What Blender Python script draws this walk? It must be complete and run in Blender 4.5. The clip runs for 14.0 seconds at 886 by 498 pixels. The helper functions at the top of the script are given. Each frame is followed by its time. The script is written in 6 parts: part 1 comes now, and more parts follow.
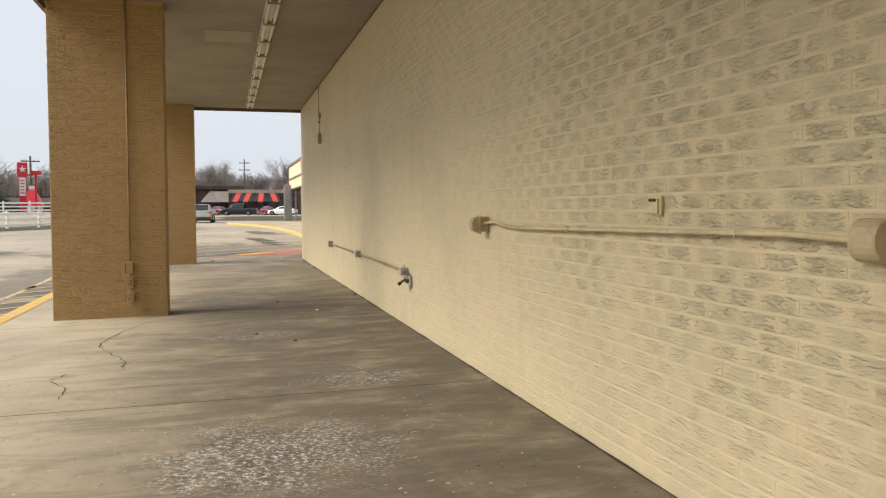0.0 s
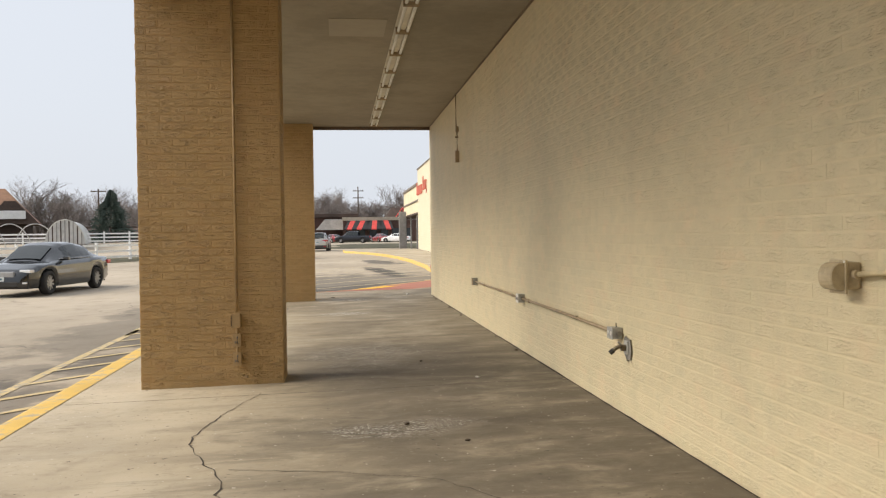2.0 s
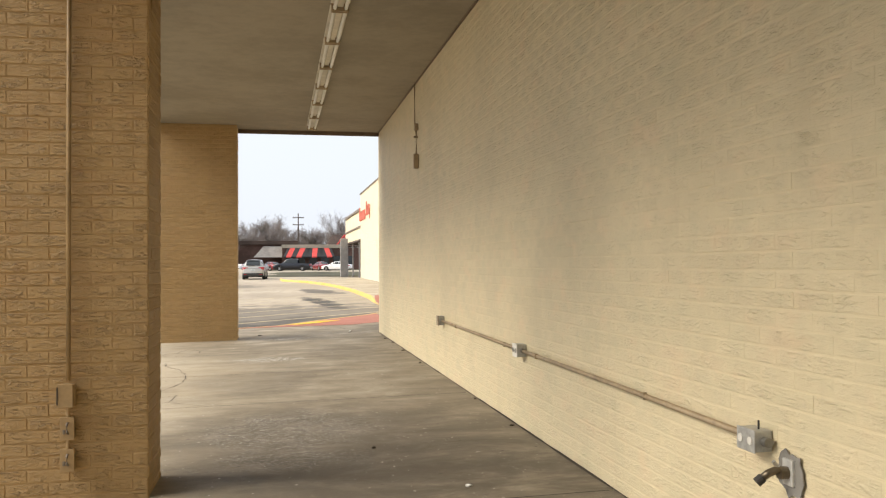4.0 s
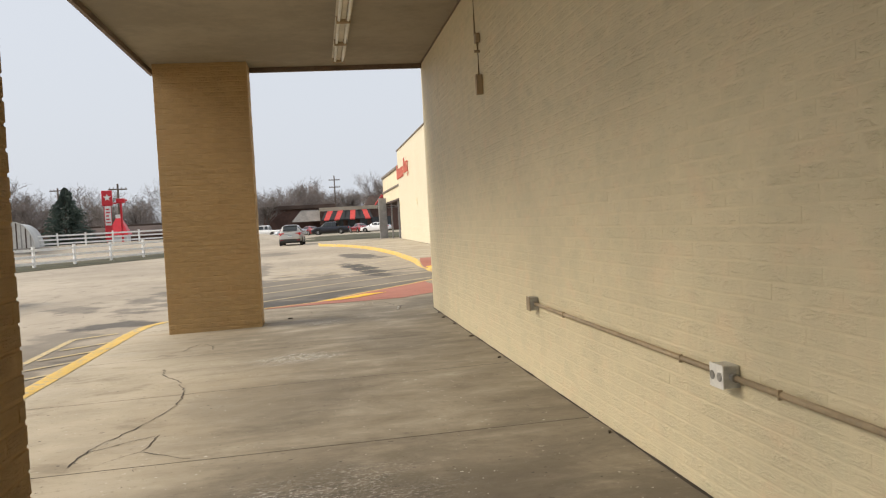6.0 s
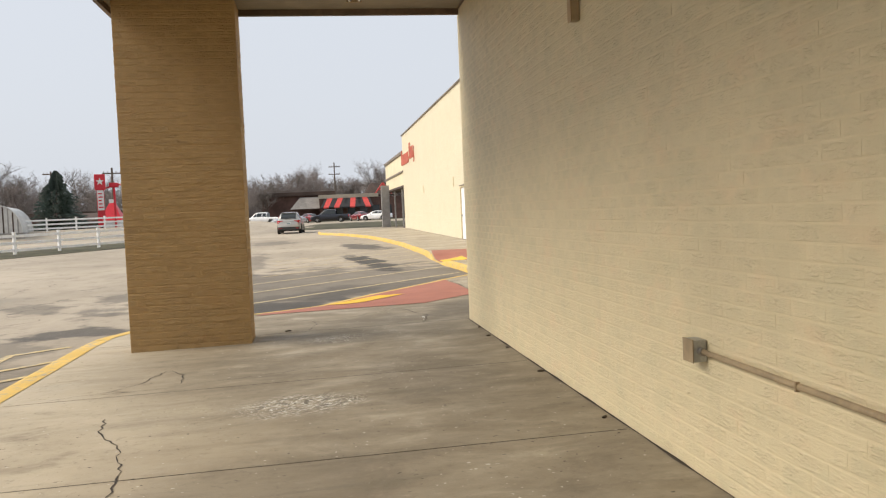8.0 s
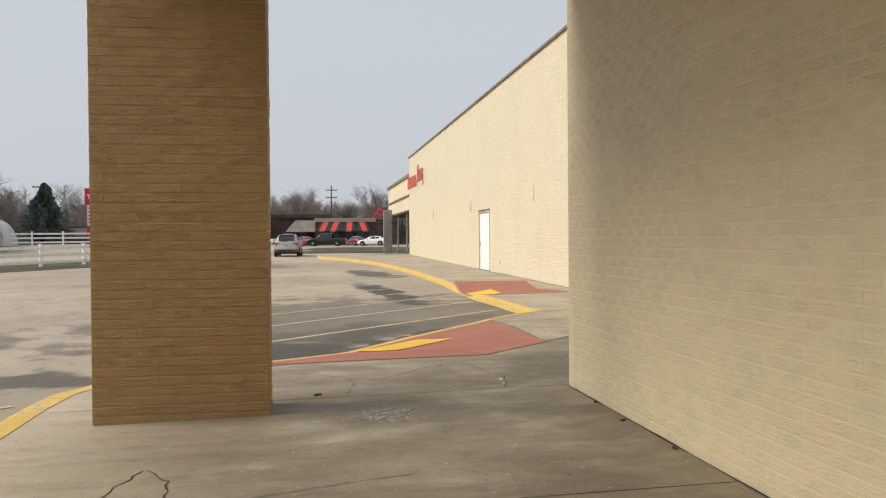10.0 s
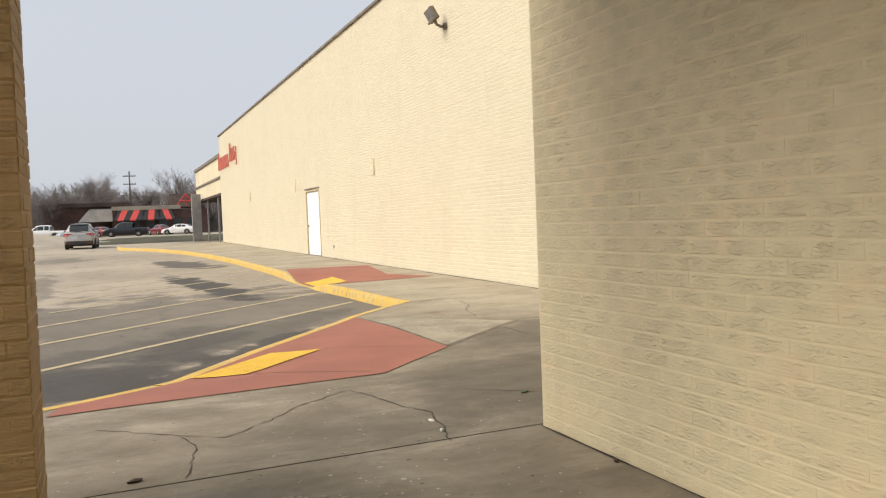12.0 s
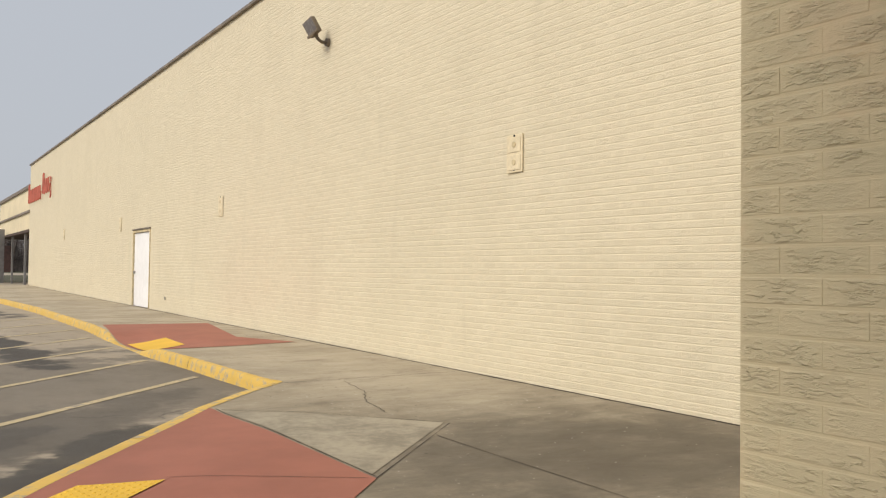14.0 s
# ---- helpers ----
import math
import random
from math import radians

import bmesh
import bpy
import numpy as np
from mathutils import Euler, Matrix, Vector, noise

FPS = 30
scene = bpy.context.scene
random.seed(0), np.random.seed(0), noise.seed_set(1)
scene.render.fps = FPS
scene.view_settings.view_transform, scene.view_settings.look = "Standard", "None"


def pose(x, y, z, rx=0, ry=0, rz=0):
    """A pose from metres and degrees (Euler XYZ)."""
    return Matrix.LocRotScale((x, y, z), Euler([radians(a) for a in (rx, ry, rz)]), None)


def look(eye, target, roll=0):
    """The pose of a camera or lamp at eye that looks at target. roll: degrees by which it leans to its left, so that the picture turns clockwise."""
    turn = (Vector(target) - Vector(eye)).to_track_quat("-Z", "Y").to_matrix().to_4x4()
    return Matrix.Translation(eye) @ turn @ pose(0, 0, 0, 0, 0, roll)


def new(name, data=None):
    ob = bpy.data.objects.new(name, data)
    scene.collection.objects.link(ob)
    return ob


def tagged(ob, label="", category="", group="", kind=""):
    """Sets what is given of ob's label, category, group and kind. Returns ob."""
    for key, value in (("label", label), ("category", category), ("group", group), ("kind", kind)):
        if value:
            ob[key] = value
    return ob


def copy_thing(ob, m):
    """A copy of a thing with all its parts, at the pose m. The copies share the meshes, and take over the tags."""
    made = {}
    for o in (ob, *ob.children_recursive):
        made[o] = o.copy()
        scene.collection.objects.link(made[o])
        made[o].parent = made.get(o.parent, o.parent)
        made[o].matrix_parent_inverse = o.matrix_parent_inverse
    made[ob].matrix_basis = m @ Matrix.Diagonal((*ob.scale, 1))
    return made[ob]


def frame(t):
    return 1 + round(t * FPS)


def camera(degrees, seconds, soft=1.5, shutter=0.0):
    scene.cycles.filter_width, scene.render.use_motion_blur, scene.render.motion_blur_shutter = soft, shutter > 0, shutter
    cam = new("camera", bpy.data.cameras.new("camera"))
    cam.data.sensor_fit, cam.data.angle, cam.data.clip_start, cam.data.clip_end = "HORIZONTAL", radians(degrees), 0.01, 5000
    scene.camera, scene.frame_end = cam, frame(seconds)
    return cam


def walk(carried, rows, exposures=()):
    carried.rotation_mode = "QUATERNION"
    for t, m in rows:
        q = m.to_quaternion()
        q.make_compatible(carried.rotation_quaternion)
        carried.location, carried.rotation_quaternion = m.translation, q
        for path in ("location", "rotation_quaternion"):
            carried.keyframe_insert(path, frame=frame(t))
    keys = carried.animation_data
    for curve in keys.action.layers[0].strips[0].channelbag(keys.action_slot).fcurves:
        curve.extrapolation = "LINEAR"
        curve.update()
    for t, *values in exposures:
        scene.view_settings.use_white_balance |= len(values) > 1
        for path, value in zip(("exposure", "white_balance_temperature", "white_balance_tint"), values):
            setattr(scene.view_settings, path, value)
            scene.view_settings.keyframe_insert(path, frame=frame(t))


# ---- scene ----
cam = camera(55.5, 14.0, soft=1.2)
PATH = [
    (0, (-0.073, 0.244, 1.291), (0.425, 2.178, 1.197), -0.20),
    (0.5, (-0.058, 0.929, 1.288), (0.337, 2.885, 1.148), -0.80),
    (1, (-0.143, 1.7, 1.335), (0.121, 3.679, 1.233), 0.10),
    (1.5, (-0.249, 2.422, 1.356), (-0.052, 4.411, 1.286), -1.10),
    (2, (-0.255, 3.145, 1.364), (-0.011, 5.13, 1.333), -0.80),
    (2.5, (-0.197, 3.912, 1.351), (0.209, 5.87, 1.342), -1.10),
    (3, (-0.103, 4.719, 1.351), (0.335, 6.671, 1.341), -0.35),
    (3.5, (-0.114, 5.526, 1.355), (0.318, 7.479, 1.372), 0.95),
    (3.7, (-0.091, 5.828, 1.316), (0.32, 7.785, 1.356), 0.55),
    (5.8, (0.079, 8.943, 1.312), (0.384, 10.92, 1.276), -3.17),
    (6, (0.104, 9.29, 1.366), (0.393, 11.268, 1.302), -3.17),
    (6.5, (0.043, 10.026, 1.376), (0.328, 12.005, 1.325), -3.46),
    (7, (0.076, 10.804, 1.383), (0.352, 12.783, 1.295), -4.27),
    (7.5, (0.013, 11.477, 1.399), (0.33, 13.449, 1.291), -3.27),
    (8, (0.007, 12.178, 1.389), (0.298, 14.153, 1.299), -2.46),
    (8.2, (-0.056, 12.463, 1.412), (0.184, 14.447, 1.357), -2.07),
    (10.3, (-0.511, 15.708, 1.325), (-0.157, 17.676, 1.304), 0.50),
    (10.5, (-0.523, 16.002, 1.291), (-0.08, 17.951, 1.229), 0.40),
    (11, (-0.516, 16.822, 1.232), (0.138, 18.71, 1.135), -0.90),
    (11.5, (-0.59, 17.535, 1.266), (0.05, 19.43, 1.219), -2.20),
    (12, (-0.494, 18.305, 1.258), (0.245, 20.162, 1.185), -2.20),
    (12.5, (-0.379, 19.125, 1.276), (0.404, 20.964, 1.213), 0.00),
    (13, (-0.249, 19.858, 1.269), (0.625, 21.654, 1.172), 0.10),
    (13.5, (-0.135, 20.609, 1.299), (0.811, 22.37, 1.229), 1.80),
    (14, (0.009, 21.307, 1.282), (1.102, 22.98, 1.337), 0.70),
]
walk(cam, [(t, look(eye, target, roll)) for t, eye, target, roll in PATH],
     exposures=[(0.0, 0.44), (1.0, 0.34), (2.0, 0.42), (2.5, 0.46), (3.0, 0.66), (3.5, 0.74), (6.0, 0.30), (6.5, 0.24), (8.0, 0.32), (10.5, 0.0), (11.0, 0.06), (11.5, 0.18), (12.0, 0.16), (13.0, 0.0), (13.5, -0.05), (14.0, -0.16)])

# ---- world, sun, exposure ----
SUN_EL, SUN_AZ = 39.0, -91.0   # degrees; azimuth from +y towards +x
world = bpy.data.worlds.new("world")
scene.world = world
world.use_nodes = True
wt = world.node_tree
sky = wt.nodes.new("ShaderNodeTexSky")
sky.sky_type = "NISHITA"
sky.sun_disc = False
sky.sun_elevation = radians(SUN_EL)
sky.sun_rotation = radians(SUN_AZ)
sky.air_density, sky.dust_density, sky.ozone_density = 1.0, 7.0, 1.5
haze = wt.nodes.new("ShaderNodeMixRGB")
haze.inputs["Fac"].default_value = 0.85
haze.inputs["Color2"].default_value = (5.75, 6.05, 6.55, 1)   # thin even overcast
wt.links.new(sky.outputs["Color"], haze.inputs["Color1"])
wt.links.new(haze.outputs["Color"], wt.nodes["Background"].inputs["Color"])
wt.nodes["Background"].inputs["Strength"].default_value = 0.11
sun = new("sun", bpy.data.lights.new("sun", "SUN"))
sun.data.energy, sun.data.angle, sun.data.color = 3.1, radians(36), (1.0, 0.90, 0.76)
sd = Vector((math.sin(radians(SUN_AZ)) * math.cos(radians(SUN_EL)), math.cos(radians(SUN_AZ)) * math.cos(radians(SUN_EL)), math.sin(radians(SUN_EL))))
sun.matrix_world = look(sd * 60, (0, 0, 0))


# ---- materials ----
class Mat:
    """A node material with short helpers."""

    def __init__(self, name):
        self.m = bpy.data.materials.new(name)
        self.m.use_nodes = True
        self.t = self.m.node_tree
        self.b = self.t.nodes["Principled BSDF"]
        self.geo = self.t.nodes.new("ShaderNodeNewGeometry")

    def node(self, kind, **vals):
        n = self.t.nodes.new(kind)
        for k, v in vals.items():
            n.inputs[k].default_value = v
        return n

    def link(self, a, b):
        self.t.links.new(a, b)

    def pos(self, scale=(1, 1, 1), rot=(0, 0, 0)):
        mp = self.t.nodes.new("ShaderNodeMapping")
        mp.inputs["Scale"].default_value = scale
        mp.inputs["Rotation"].default_value = rot
        self.link(self.geo.outputs["Position"], mp.inputs["Vector"])
        return mp.outputs["Vector"]

    def noise(self, scale, stretch=(1, 1, 1), detail=4.0, rough=0.6, distort=0.0, rot=(0, 0, 0)):
        n = self.node("ShaderNodeTexNoise", Scale=scale, Detail=detail, Roughness=rough, Distortion=distort)
        self.link(self.pos(stretch, rot), n.inputs["Vector"])
        return n.outputs["Fac"]

    def ramp(self, fac, lo, hi, a=0.0, b=1.0):
        n = self.t.nodes.new("ShaderNodeMapRange")
        n.interpolation_type = "SMOOTHSTEP"
        for k, v in (("From Min", lo), ("From Max", hi), ("To Min", a), ("To Max", b)):
            n.inputs[k].default_value = v
        self.link(fac, n.inputs["Value"])
        return n.outputs["Result"]

    def math(self, op, a, b):
        n = self.t.nodes.new("ShaderNodeMath")
        n.operation = op
        for i, v in enumerate((a, b)):
            if isinstance(v, (int, float)):
                n.inputs[i].default_value = v
            else:
                self.link(v, n.inputs[i])
        return n.outputs[0]

    def mix(self, fac, a, b, kind="MIX"):
        n = self.t.nodes.new("ShaderNodeMixRGB")
        n.blend_type = kind
        for k, v in (("Fac", fac), ("Color1", a), ("Color2", b)):
            if isinstance(v, (int, float)):
                n.inputs[k].default_value = v
            elif isinstance(v, tuple):
                n.inputs[k].default_value = (*v[:3], 1)
            else:
                self.link(v, n.inputs[k])
        return n.outputs["Color"]

    def blob(self, x, y, rx, ry, turn=0.0, ragged=0.5, grain=2.0, soft=0.25):
        """A stain of its own outline on the ground: 1 inside, 0 outside."""
        mp = self.t.nodes.new("ShaderNodeMapping")
        mp.vector_type = "TEXTURE"
        mp.inputs["Location"].default_value = (x, y, 0)
        mp.inputs["Rotation"].default_value = (0, 0, radians(turn))
        mp.inputs["Scale"].default_value = (rx, ry, 1000)
        self.link(self.geo.outputs["Position"], mp.inputs["Vector"])
        ln = self.t.nodes.new("ShaderNodeVectorMath")
        ln.operation = "LENGTH"
        self.link(mp.outputs["Vector"], ln.inputs[0])
        n = self.noise(grain, detail=5, rough=0.65)
        d = self.math("ADD", ln.outputs["Value"], self.math("MULTIPLY", self.math("SUBTRACT", n, 0.5), ragged * 4))
        return self.ramp(d, 1.0 - soft, 1.0 + soft, 1.0, 0.0)

    def bump(self, height, strength, distance=0.01, after=None):
        n = self.node("ShaderNodeBump", Strength=strength, Distance=distance)
        self.link(height, n.inputs["Height"])
        if after is not None:
            self.link(after, n.inputs["Normal"])
        return n.outputs["Normal"]

    def done(self, color=None, rough=None, normal=None, metal=None):
        if color is not None:
            if isinstance(color, tuple):
                self.b.inputs["Base Color"].default_value = (*color[:3], 1)
            else:
                self.link(color, self.b.inputs["Base Color"])
        if rough is not None:
            if isinstance(rough, (int, float)):
                self.b.inputs["Roughness"].default_value = rough
            else:
                self.link(rough, self.b.inputs["Roughness"])
        if metal is not None:
            self.b.inputs["Metallic"].default_value = metal
        if normal is not None:
            self.link(normal, self.b.inputs["Normal"])
        return self.m


def plain(name, color, rough=0.6, metal=0.0, wear=0.12, grain=18.0, relief=0.15, coat=0.0):
    """Painted, plastic or metal surface with faint mottling and fine relief."""
    m = Mat(name)
    big = m.noise(grain * 0.12, detail=5)
    fine = m.noise(grain, detail=6, rough=0.7)
    dark = tuple(c * (1 - 2.2 * wear) for c in color)
    light = tuple(min(1, c * (1 + 0.8 * wear)) for c in color)
    col = m.mix(m.ramp(m.math("ADD", m.math("MULTIPLY", big, 0.6), m.math("MULTIPLY", fine, 0.4)), 0.36, 0.62), dark, light)
    nrm = m.bump(fine, relief, 0.003) if relief else None
    if coat:
        m.b.inputs["Coat Weight"].default_value = coat
        m.b.inputs["Coat Roughness"].default_value = 0.06
    return m.done(col, m.ramp(fine, 0.2, 0.8, max(0.03, rough - 0.08), min(1, rough + 0.08)), nrm, metal)


def brick_paint(name, color, tint, dirt, per_object=False, relief=0.6, wire=0.25, fine=0.30, mottle=0.6, grime_shade=0.5, shade_spots=()):
    """Thick paint over rough-scored brick: each brick a shade apart, cut relief, drips, grime and painted shade."""
    m = Mat(name)
    if per_object:
        oi = m.t.nodes.new("ShaderNodeObjectInfo")
        rnd = oi.outputs["Random"]
    else:
        rnd = m.geo.outputs["Random Per Island"]
    col = m.mix(m.ramp(rnd, 0.0, 1.0), tuple(c * 0.975 for c in color), tint)
    cloud = m.noise(0.9, (1, 1, 0.7), detail=6, rough=0.6)
    col = m.mix(m.ramp(cloud, 0.42, 0.72, 0.0, 0.35), col, dirt)
    patchy = m.noise(3.1, (1, 1, 1.7), detail=4, rough=0.55)
    col = m.mix(m.ramp(patchy, 0.52, 0.72, 0.0, mottle), col, tuple(c * k for c, k in zip(color, (0.88, 0.91, 0.92))))
    col = m.mix(m.ramp(patchy, 0.48, 0.28, 0.0, mottle), col, tuple(min(1, c * k) for c, k in zip(color, (1.05, 0.965, 0.965))))
    grime = m.noise(7, (1, 1, 1.6), detail=7, rough=0.75)
    col = m.mix(m.ramp(grime, 0.52, 0.75, 0.0, 0.35), col, dirt)
    streak = m.noise(2.6, (1, 1, 0.12), detail=5, rough=0.6)
    col = m.mix(m.ramp(streak, 0.55, 0.8, 0.0, 0.22), col, tuple(c * 0.8 for c in dirt))
    speck = m.noise(90, detail=2)
    col = m.mix(m.ramp(speck, 0.74, 0.78, 0.0, 0.35), col, (0.12, 0.09, 0.06))
    uv = m.t.nodes.new("ShaderNodeUVMap")
    uv.uv_map = "brick"
    sp = m.t.nodes.new("ShaderNodeSeparateXYZ")
    m.link(uv.outputs["UV"], sp.inputs["Vector"])
    edge_u = m.math("ABSOLUTE", m.math("SUBTRACT", sp.outputs["X"], 0.5), 0)
    edge_v = m.math("ABSOLUTE", m.math("SUBTRACT", sp.outputs["Y"], 0.5), 0)
    middle = m.math("MULTIPLY", m.ramp(edge_u, 0.36, 0.48, 1.0, 0.0), m.ramp(edge_v, 0.40, 0.49, 1.0, 0.0))
    ragged = m.math("MULTIPLY", m.math("SUBTRACT", m.noise(26, (1, 1, 1.6), detail=4, rough=0.7), 0.5), 0.34)
    rough_u = m.ramp(m.math("ADD", edge_u, ragged), 0.16, 0.44, 1.0, 0.0)
    rough_v = m.ramp(m.math("ADD", edge_v, ragged), 0.38, 0.54, 1.0, 0.0)
    amount = m.ramp(m.noise(2.3, (1, 1, 1.3), detail=4), 0.30, 0.62, 0.3 * grime_shade, grime_shade)
    # zones where shade on the wall is painted as darker brick faces
    for y, z, ry, rz, amt in shade_spots:
        mp = m.t.nodes.new("ShaderNodeMapping")
        mp.vector_type = "TEXTURE"
        mp.inputs["Location"].default_value = (0, y, z)
        mp.inputs["Scale"].default_value = (1000, ry, rz)
        m.link(m.geo.outputs["Position"], mp.inputs["Vector"])
        ln = m.t.nodes.new("ShaderNodeVectorMath")
        ln.operation = "LENGTH"
        m.link(mp.outputs["Vector"], ln.inputs[0])
        fleck = m.ramp(m.noise(1.9, (1, 1, 1.5), detail=4, rough=0.6), 0.34, 0.58, 0.25, 1.0)
        amount = m.math("ADD", amount, m.math("MULTIPLY", m.ramp(ln.outputs["Value"], 0.3, 1.15, amt, 0.0), fleck))
    # self-shade of the rough scoring, with grime, put into the colour
    worn = m.math("MULTIPLY", m.math("MULTIPLY", rough_u, rough_v), amount)
    col = m.mix(worn, col, tuple(c * k for c, k in zip(color, (0.67, 0.70, 0.73))))
    score = m.noise(24, (1, 1, 3.4), detail=3, rough=0.6, distort=0.25)
    cut = m.ramp(score, 0.44, 0.64)
    gate = m.ramp(m.noise(6, (1, 1, 2.0), detail=3), 0.38, 0.62, 0.25, 1.0)
    height = m.math("MULTIPLY", m.math("MULTIPLY", cut, gate), middle)
    if shade_spots:
        height = m.math("MULTIPLY", height, m.math("ADD", amount, 0.30))
    n1 = m.bump(height, relief, 0.010)
    if wire:
        n1 = m.bump(m.noise(5, (1, 1, 22), detail=6, rough=0.7, distort=0.3), wire, 0.010, n1)
    n2 = m.bump(m.noise(70, detail=6, rough=0.7), fine, 0.003, n1)
    return m.done(col, 0.62, n2)


M = {}
# painted shade: near scoring, dim upper wall, pier shadow at the far end
M["wall"] = brick_paint("cream painted brick", (0.65, 0.565, 0.368), (0.665, 0.575, 0.378), (0.47, 0.41, 0.275), relief=0.9, wire=0.35, fine=0.35, grime_shade=0.10, shade_spots=((3.0, 1.9, 3.6, 2.0, 0.50), (9.5, 3.0, 4.5, 1.0, 0.22), (21.6, 1.9, 1.6, 2.2, 0.20)))
M["far_wall"] = brick_paint("light cream painted brick", (0.675, 0.61, 0.455), (0.69, 0.625, 0.47), (0.60, 0.54, 0.40), relief=0.45, wire=0.45, fine=0.2, mottle=0.15, grime_shade=0.10)
M["column"] = brick_paint("tan painted brick", (0.42, 0.268, 0.105), (0.445, 0.29, 0.12), (0.33, 0.215, 0.098), relief=0.8, wire=1.0, mottle=0.35, grime_shade=0.18)
M["column_piece"] = brick_paint("tan painted brick single", (0.42, 0.268, 0.105), (0.445, 0.29, 0.12), (0.33, 0.215, 0.098), True, 0.95, 0.8, mottle=0.35, grime_shade=0.06)


def concrete_mat():
    m = Mat("worn pavement concrete")
    cloud = m.noise(0.5, detail=8, rough=0.62)
    blot = m.noise(1.7, (0.8, 1.2, 1), detail=9, rough=0.68, distort=0.3)
    grit = m.noise(14, detail=8, rough=0.78)
    fine = m.noise(70, detail=5, rough=0.75)
    col = m.mix(m.ramp(cloud, 0.35, 0.65), (0.37, 0.315, 0.228), (0.50, 0.435, 0.325))
    # trodden, grimy run along the building plus painted canopy shade, paler towards the kerb
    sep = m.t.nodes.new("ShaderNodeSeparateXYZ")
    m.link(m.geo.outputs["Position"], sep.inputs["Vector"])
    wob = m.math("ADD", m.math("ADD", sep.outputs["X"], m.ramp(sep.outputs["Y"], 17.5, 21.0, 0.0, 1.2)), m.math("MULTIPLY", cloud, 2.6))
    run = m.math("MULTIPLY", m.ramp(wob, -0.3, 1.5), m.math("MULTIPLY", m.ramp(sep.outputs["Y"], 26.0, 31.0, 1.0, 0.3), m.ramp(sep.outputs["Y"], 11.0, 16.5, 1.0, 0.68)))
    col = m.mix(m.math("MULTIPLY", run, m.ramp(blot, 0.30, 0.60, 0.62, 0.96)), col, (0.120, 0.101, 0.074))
    # smears thin out past the canopy, where sunlit concrete is painted paler
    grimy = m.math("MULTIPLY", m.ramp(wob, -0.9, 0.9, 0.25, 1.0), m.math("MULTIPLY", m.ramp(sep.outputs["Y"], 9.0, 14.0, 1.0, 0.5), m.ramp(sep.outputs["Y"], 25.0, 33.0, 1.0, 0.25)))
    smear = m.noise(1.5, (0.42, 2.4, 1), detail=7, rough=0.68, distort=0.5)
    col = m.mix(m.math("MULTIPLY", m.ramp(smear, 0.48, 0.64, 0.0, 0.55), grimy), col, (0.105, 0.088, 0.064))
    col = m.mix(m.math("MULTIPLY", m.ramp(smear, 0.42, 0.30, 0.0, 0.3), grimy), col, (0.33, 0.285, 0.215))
    col = m.mix(m.ramp(blot, 0.54, 0.70, 0.0, 0.5), col, (0.16, 0.132, 0.095))
    col = m.mix(m.ramp(blot, 0.44, 0.28, 0.0, 0.35), col, (0.44, 0.39, 0.30))
    col = m.mix(m.ramp(grit, 0.54, 0.72, 0.0, 0.6), col, (0.11, 0.09, 0.065))
    col = m.mix(m.ramp(grit, 0.44, 0.28, 0.0, 0.30), col, (0.50, 0.45, 0.36))
    col = m.mix(m.ramp(fine, 0.60, 0.75, 0.0, 0.35), col, (0.12, 0.10, 0.075))
    salt = m.ramp(m.noise(42, (0.8, 1.1, 1), detail=6, rough=0.8), 0.535, 0.575)
    pit = m.ramp(m.noise(17, (0.7, 1.2, 1), detail=7, rough=0.75), 0.47, 0.56)
    for x, y, rx, ry, amt in ((0.14, 4.85, 0.62, 0.6, 0.75), (0.17, 9.25, 0.5, 0.22, 0.8), (0.06, 13.3, 0.6, 0.75, 0.65),
                              (-0.17, 18.66, 0.46, 0.30, 1.0), (0.13, 21.9, 0.32, 0.26, 1.0), (1.0, 6.7, 0.45, 0.25, 0.6), (0.0, 12.2, 0.5, 0.3, 0.4)):
        edge = m.blob(x, y, rx, ry, ragged=0.55, grain=2.6, soft=0.5)
        col = m.mix(m.math("MULTIPLY", m.math("MULTIPLY", edge, pit), 0.8), col, (0.075, 0.067, 0.055))
        col = m.mix(m.math("MULTIPLY", m.math("MULTIPLY", edge, salt), amt), col, (0.80, 0.78, 0.73))
    for x, y, rx, ry, amt in ((0.15, 22.0, 0.6, 0.5, 0.4), (1.1, 9.3, 0.24, 0.14, 0.75), (0.15, 12.6, 1.2, 1.7, 0.55), (0.2, 9.3, 1.0, 0.5, 0.35),
                              (2.7, 23.9, 1.3, 1.2, 0.7), (4.4, 25.9, 1.5, 1.3, 0.7), (0.9, 23.4, 0.7, 0.5, 0.35), (-0.3, 16.4, 0.7, 0.9, 0.3), (0.9, 19.3, 0.6, 1.1, 0.35)):
        col = m.mix(m.math("MULTIPLY", m.blob(x, y, rx, ry, ragged=0.35, grain=1.8, soft=0.4), amt), col, (0.09, 0.075, 0.055))
    flecks = m.ramp(m.noise(31, detail=1, rough=0.3), 0.768, 0.783)
    col = m.mix(m.math("MULTIPLY", flecks, 0.6), col, (0.70, 0.67, 0.61))
    crumbs = m.ramp(m.noise(23, (1, 1.3, 1), detail=2, rough=0.4), 0.74, 0.755)
    col = m.mix(crumbs, col, (0.05, 0.04, 0.03))
    n1 = m.bump(m.math("ADD", fine, m.math("MULTIPLY", grit, 1.5)), 0.35, 0.004)
    n2 = m.bump(m.noise(6, detail=5), 0.2, 0.01, n1)
    return m.done(col, m.ramp(blot, 0.3, 0.7, 0.62, 0.88), n2)


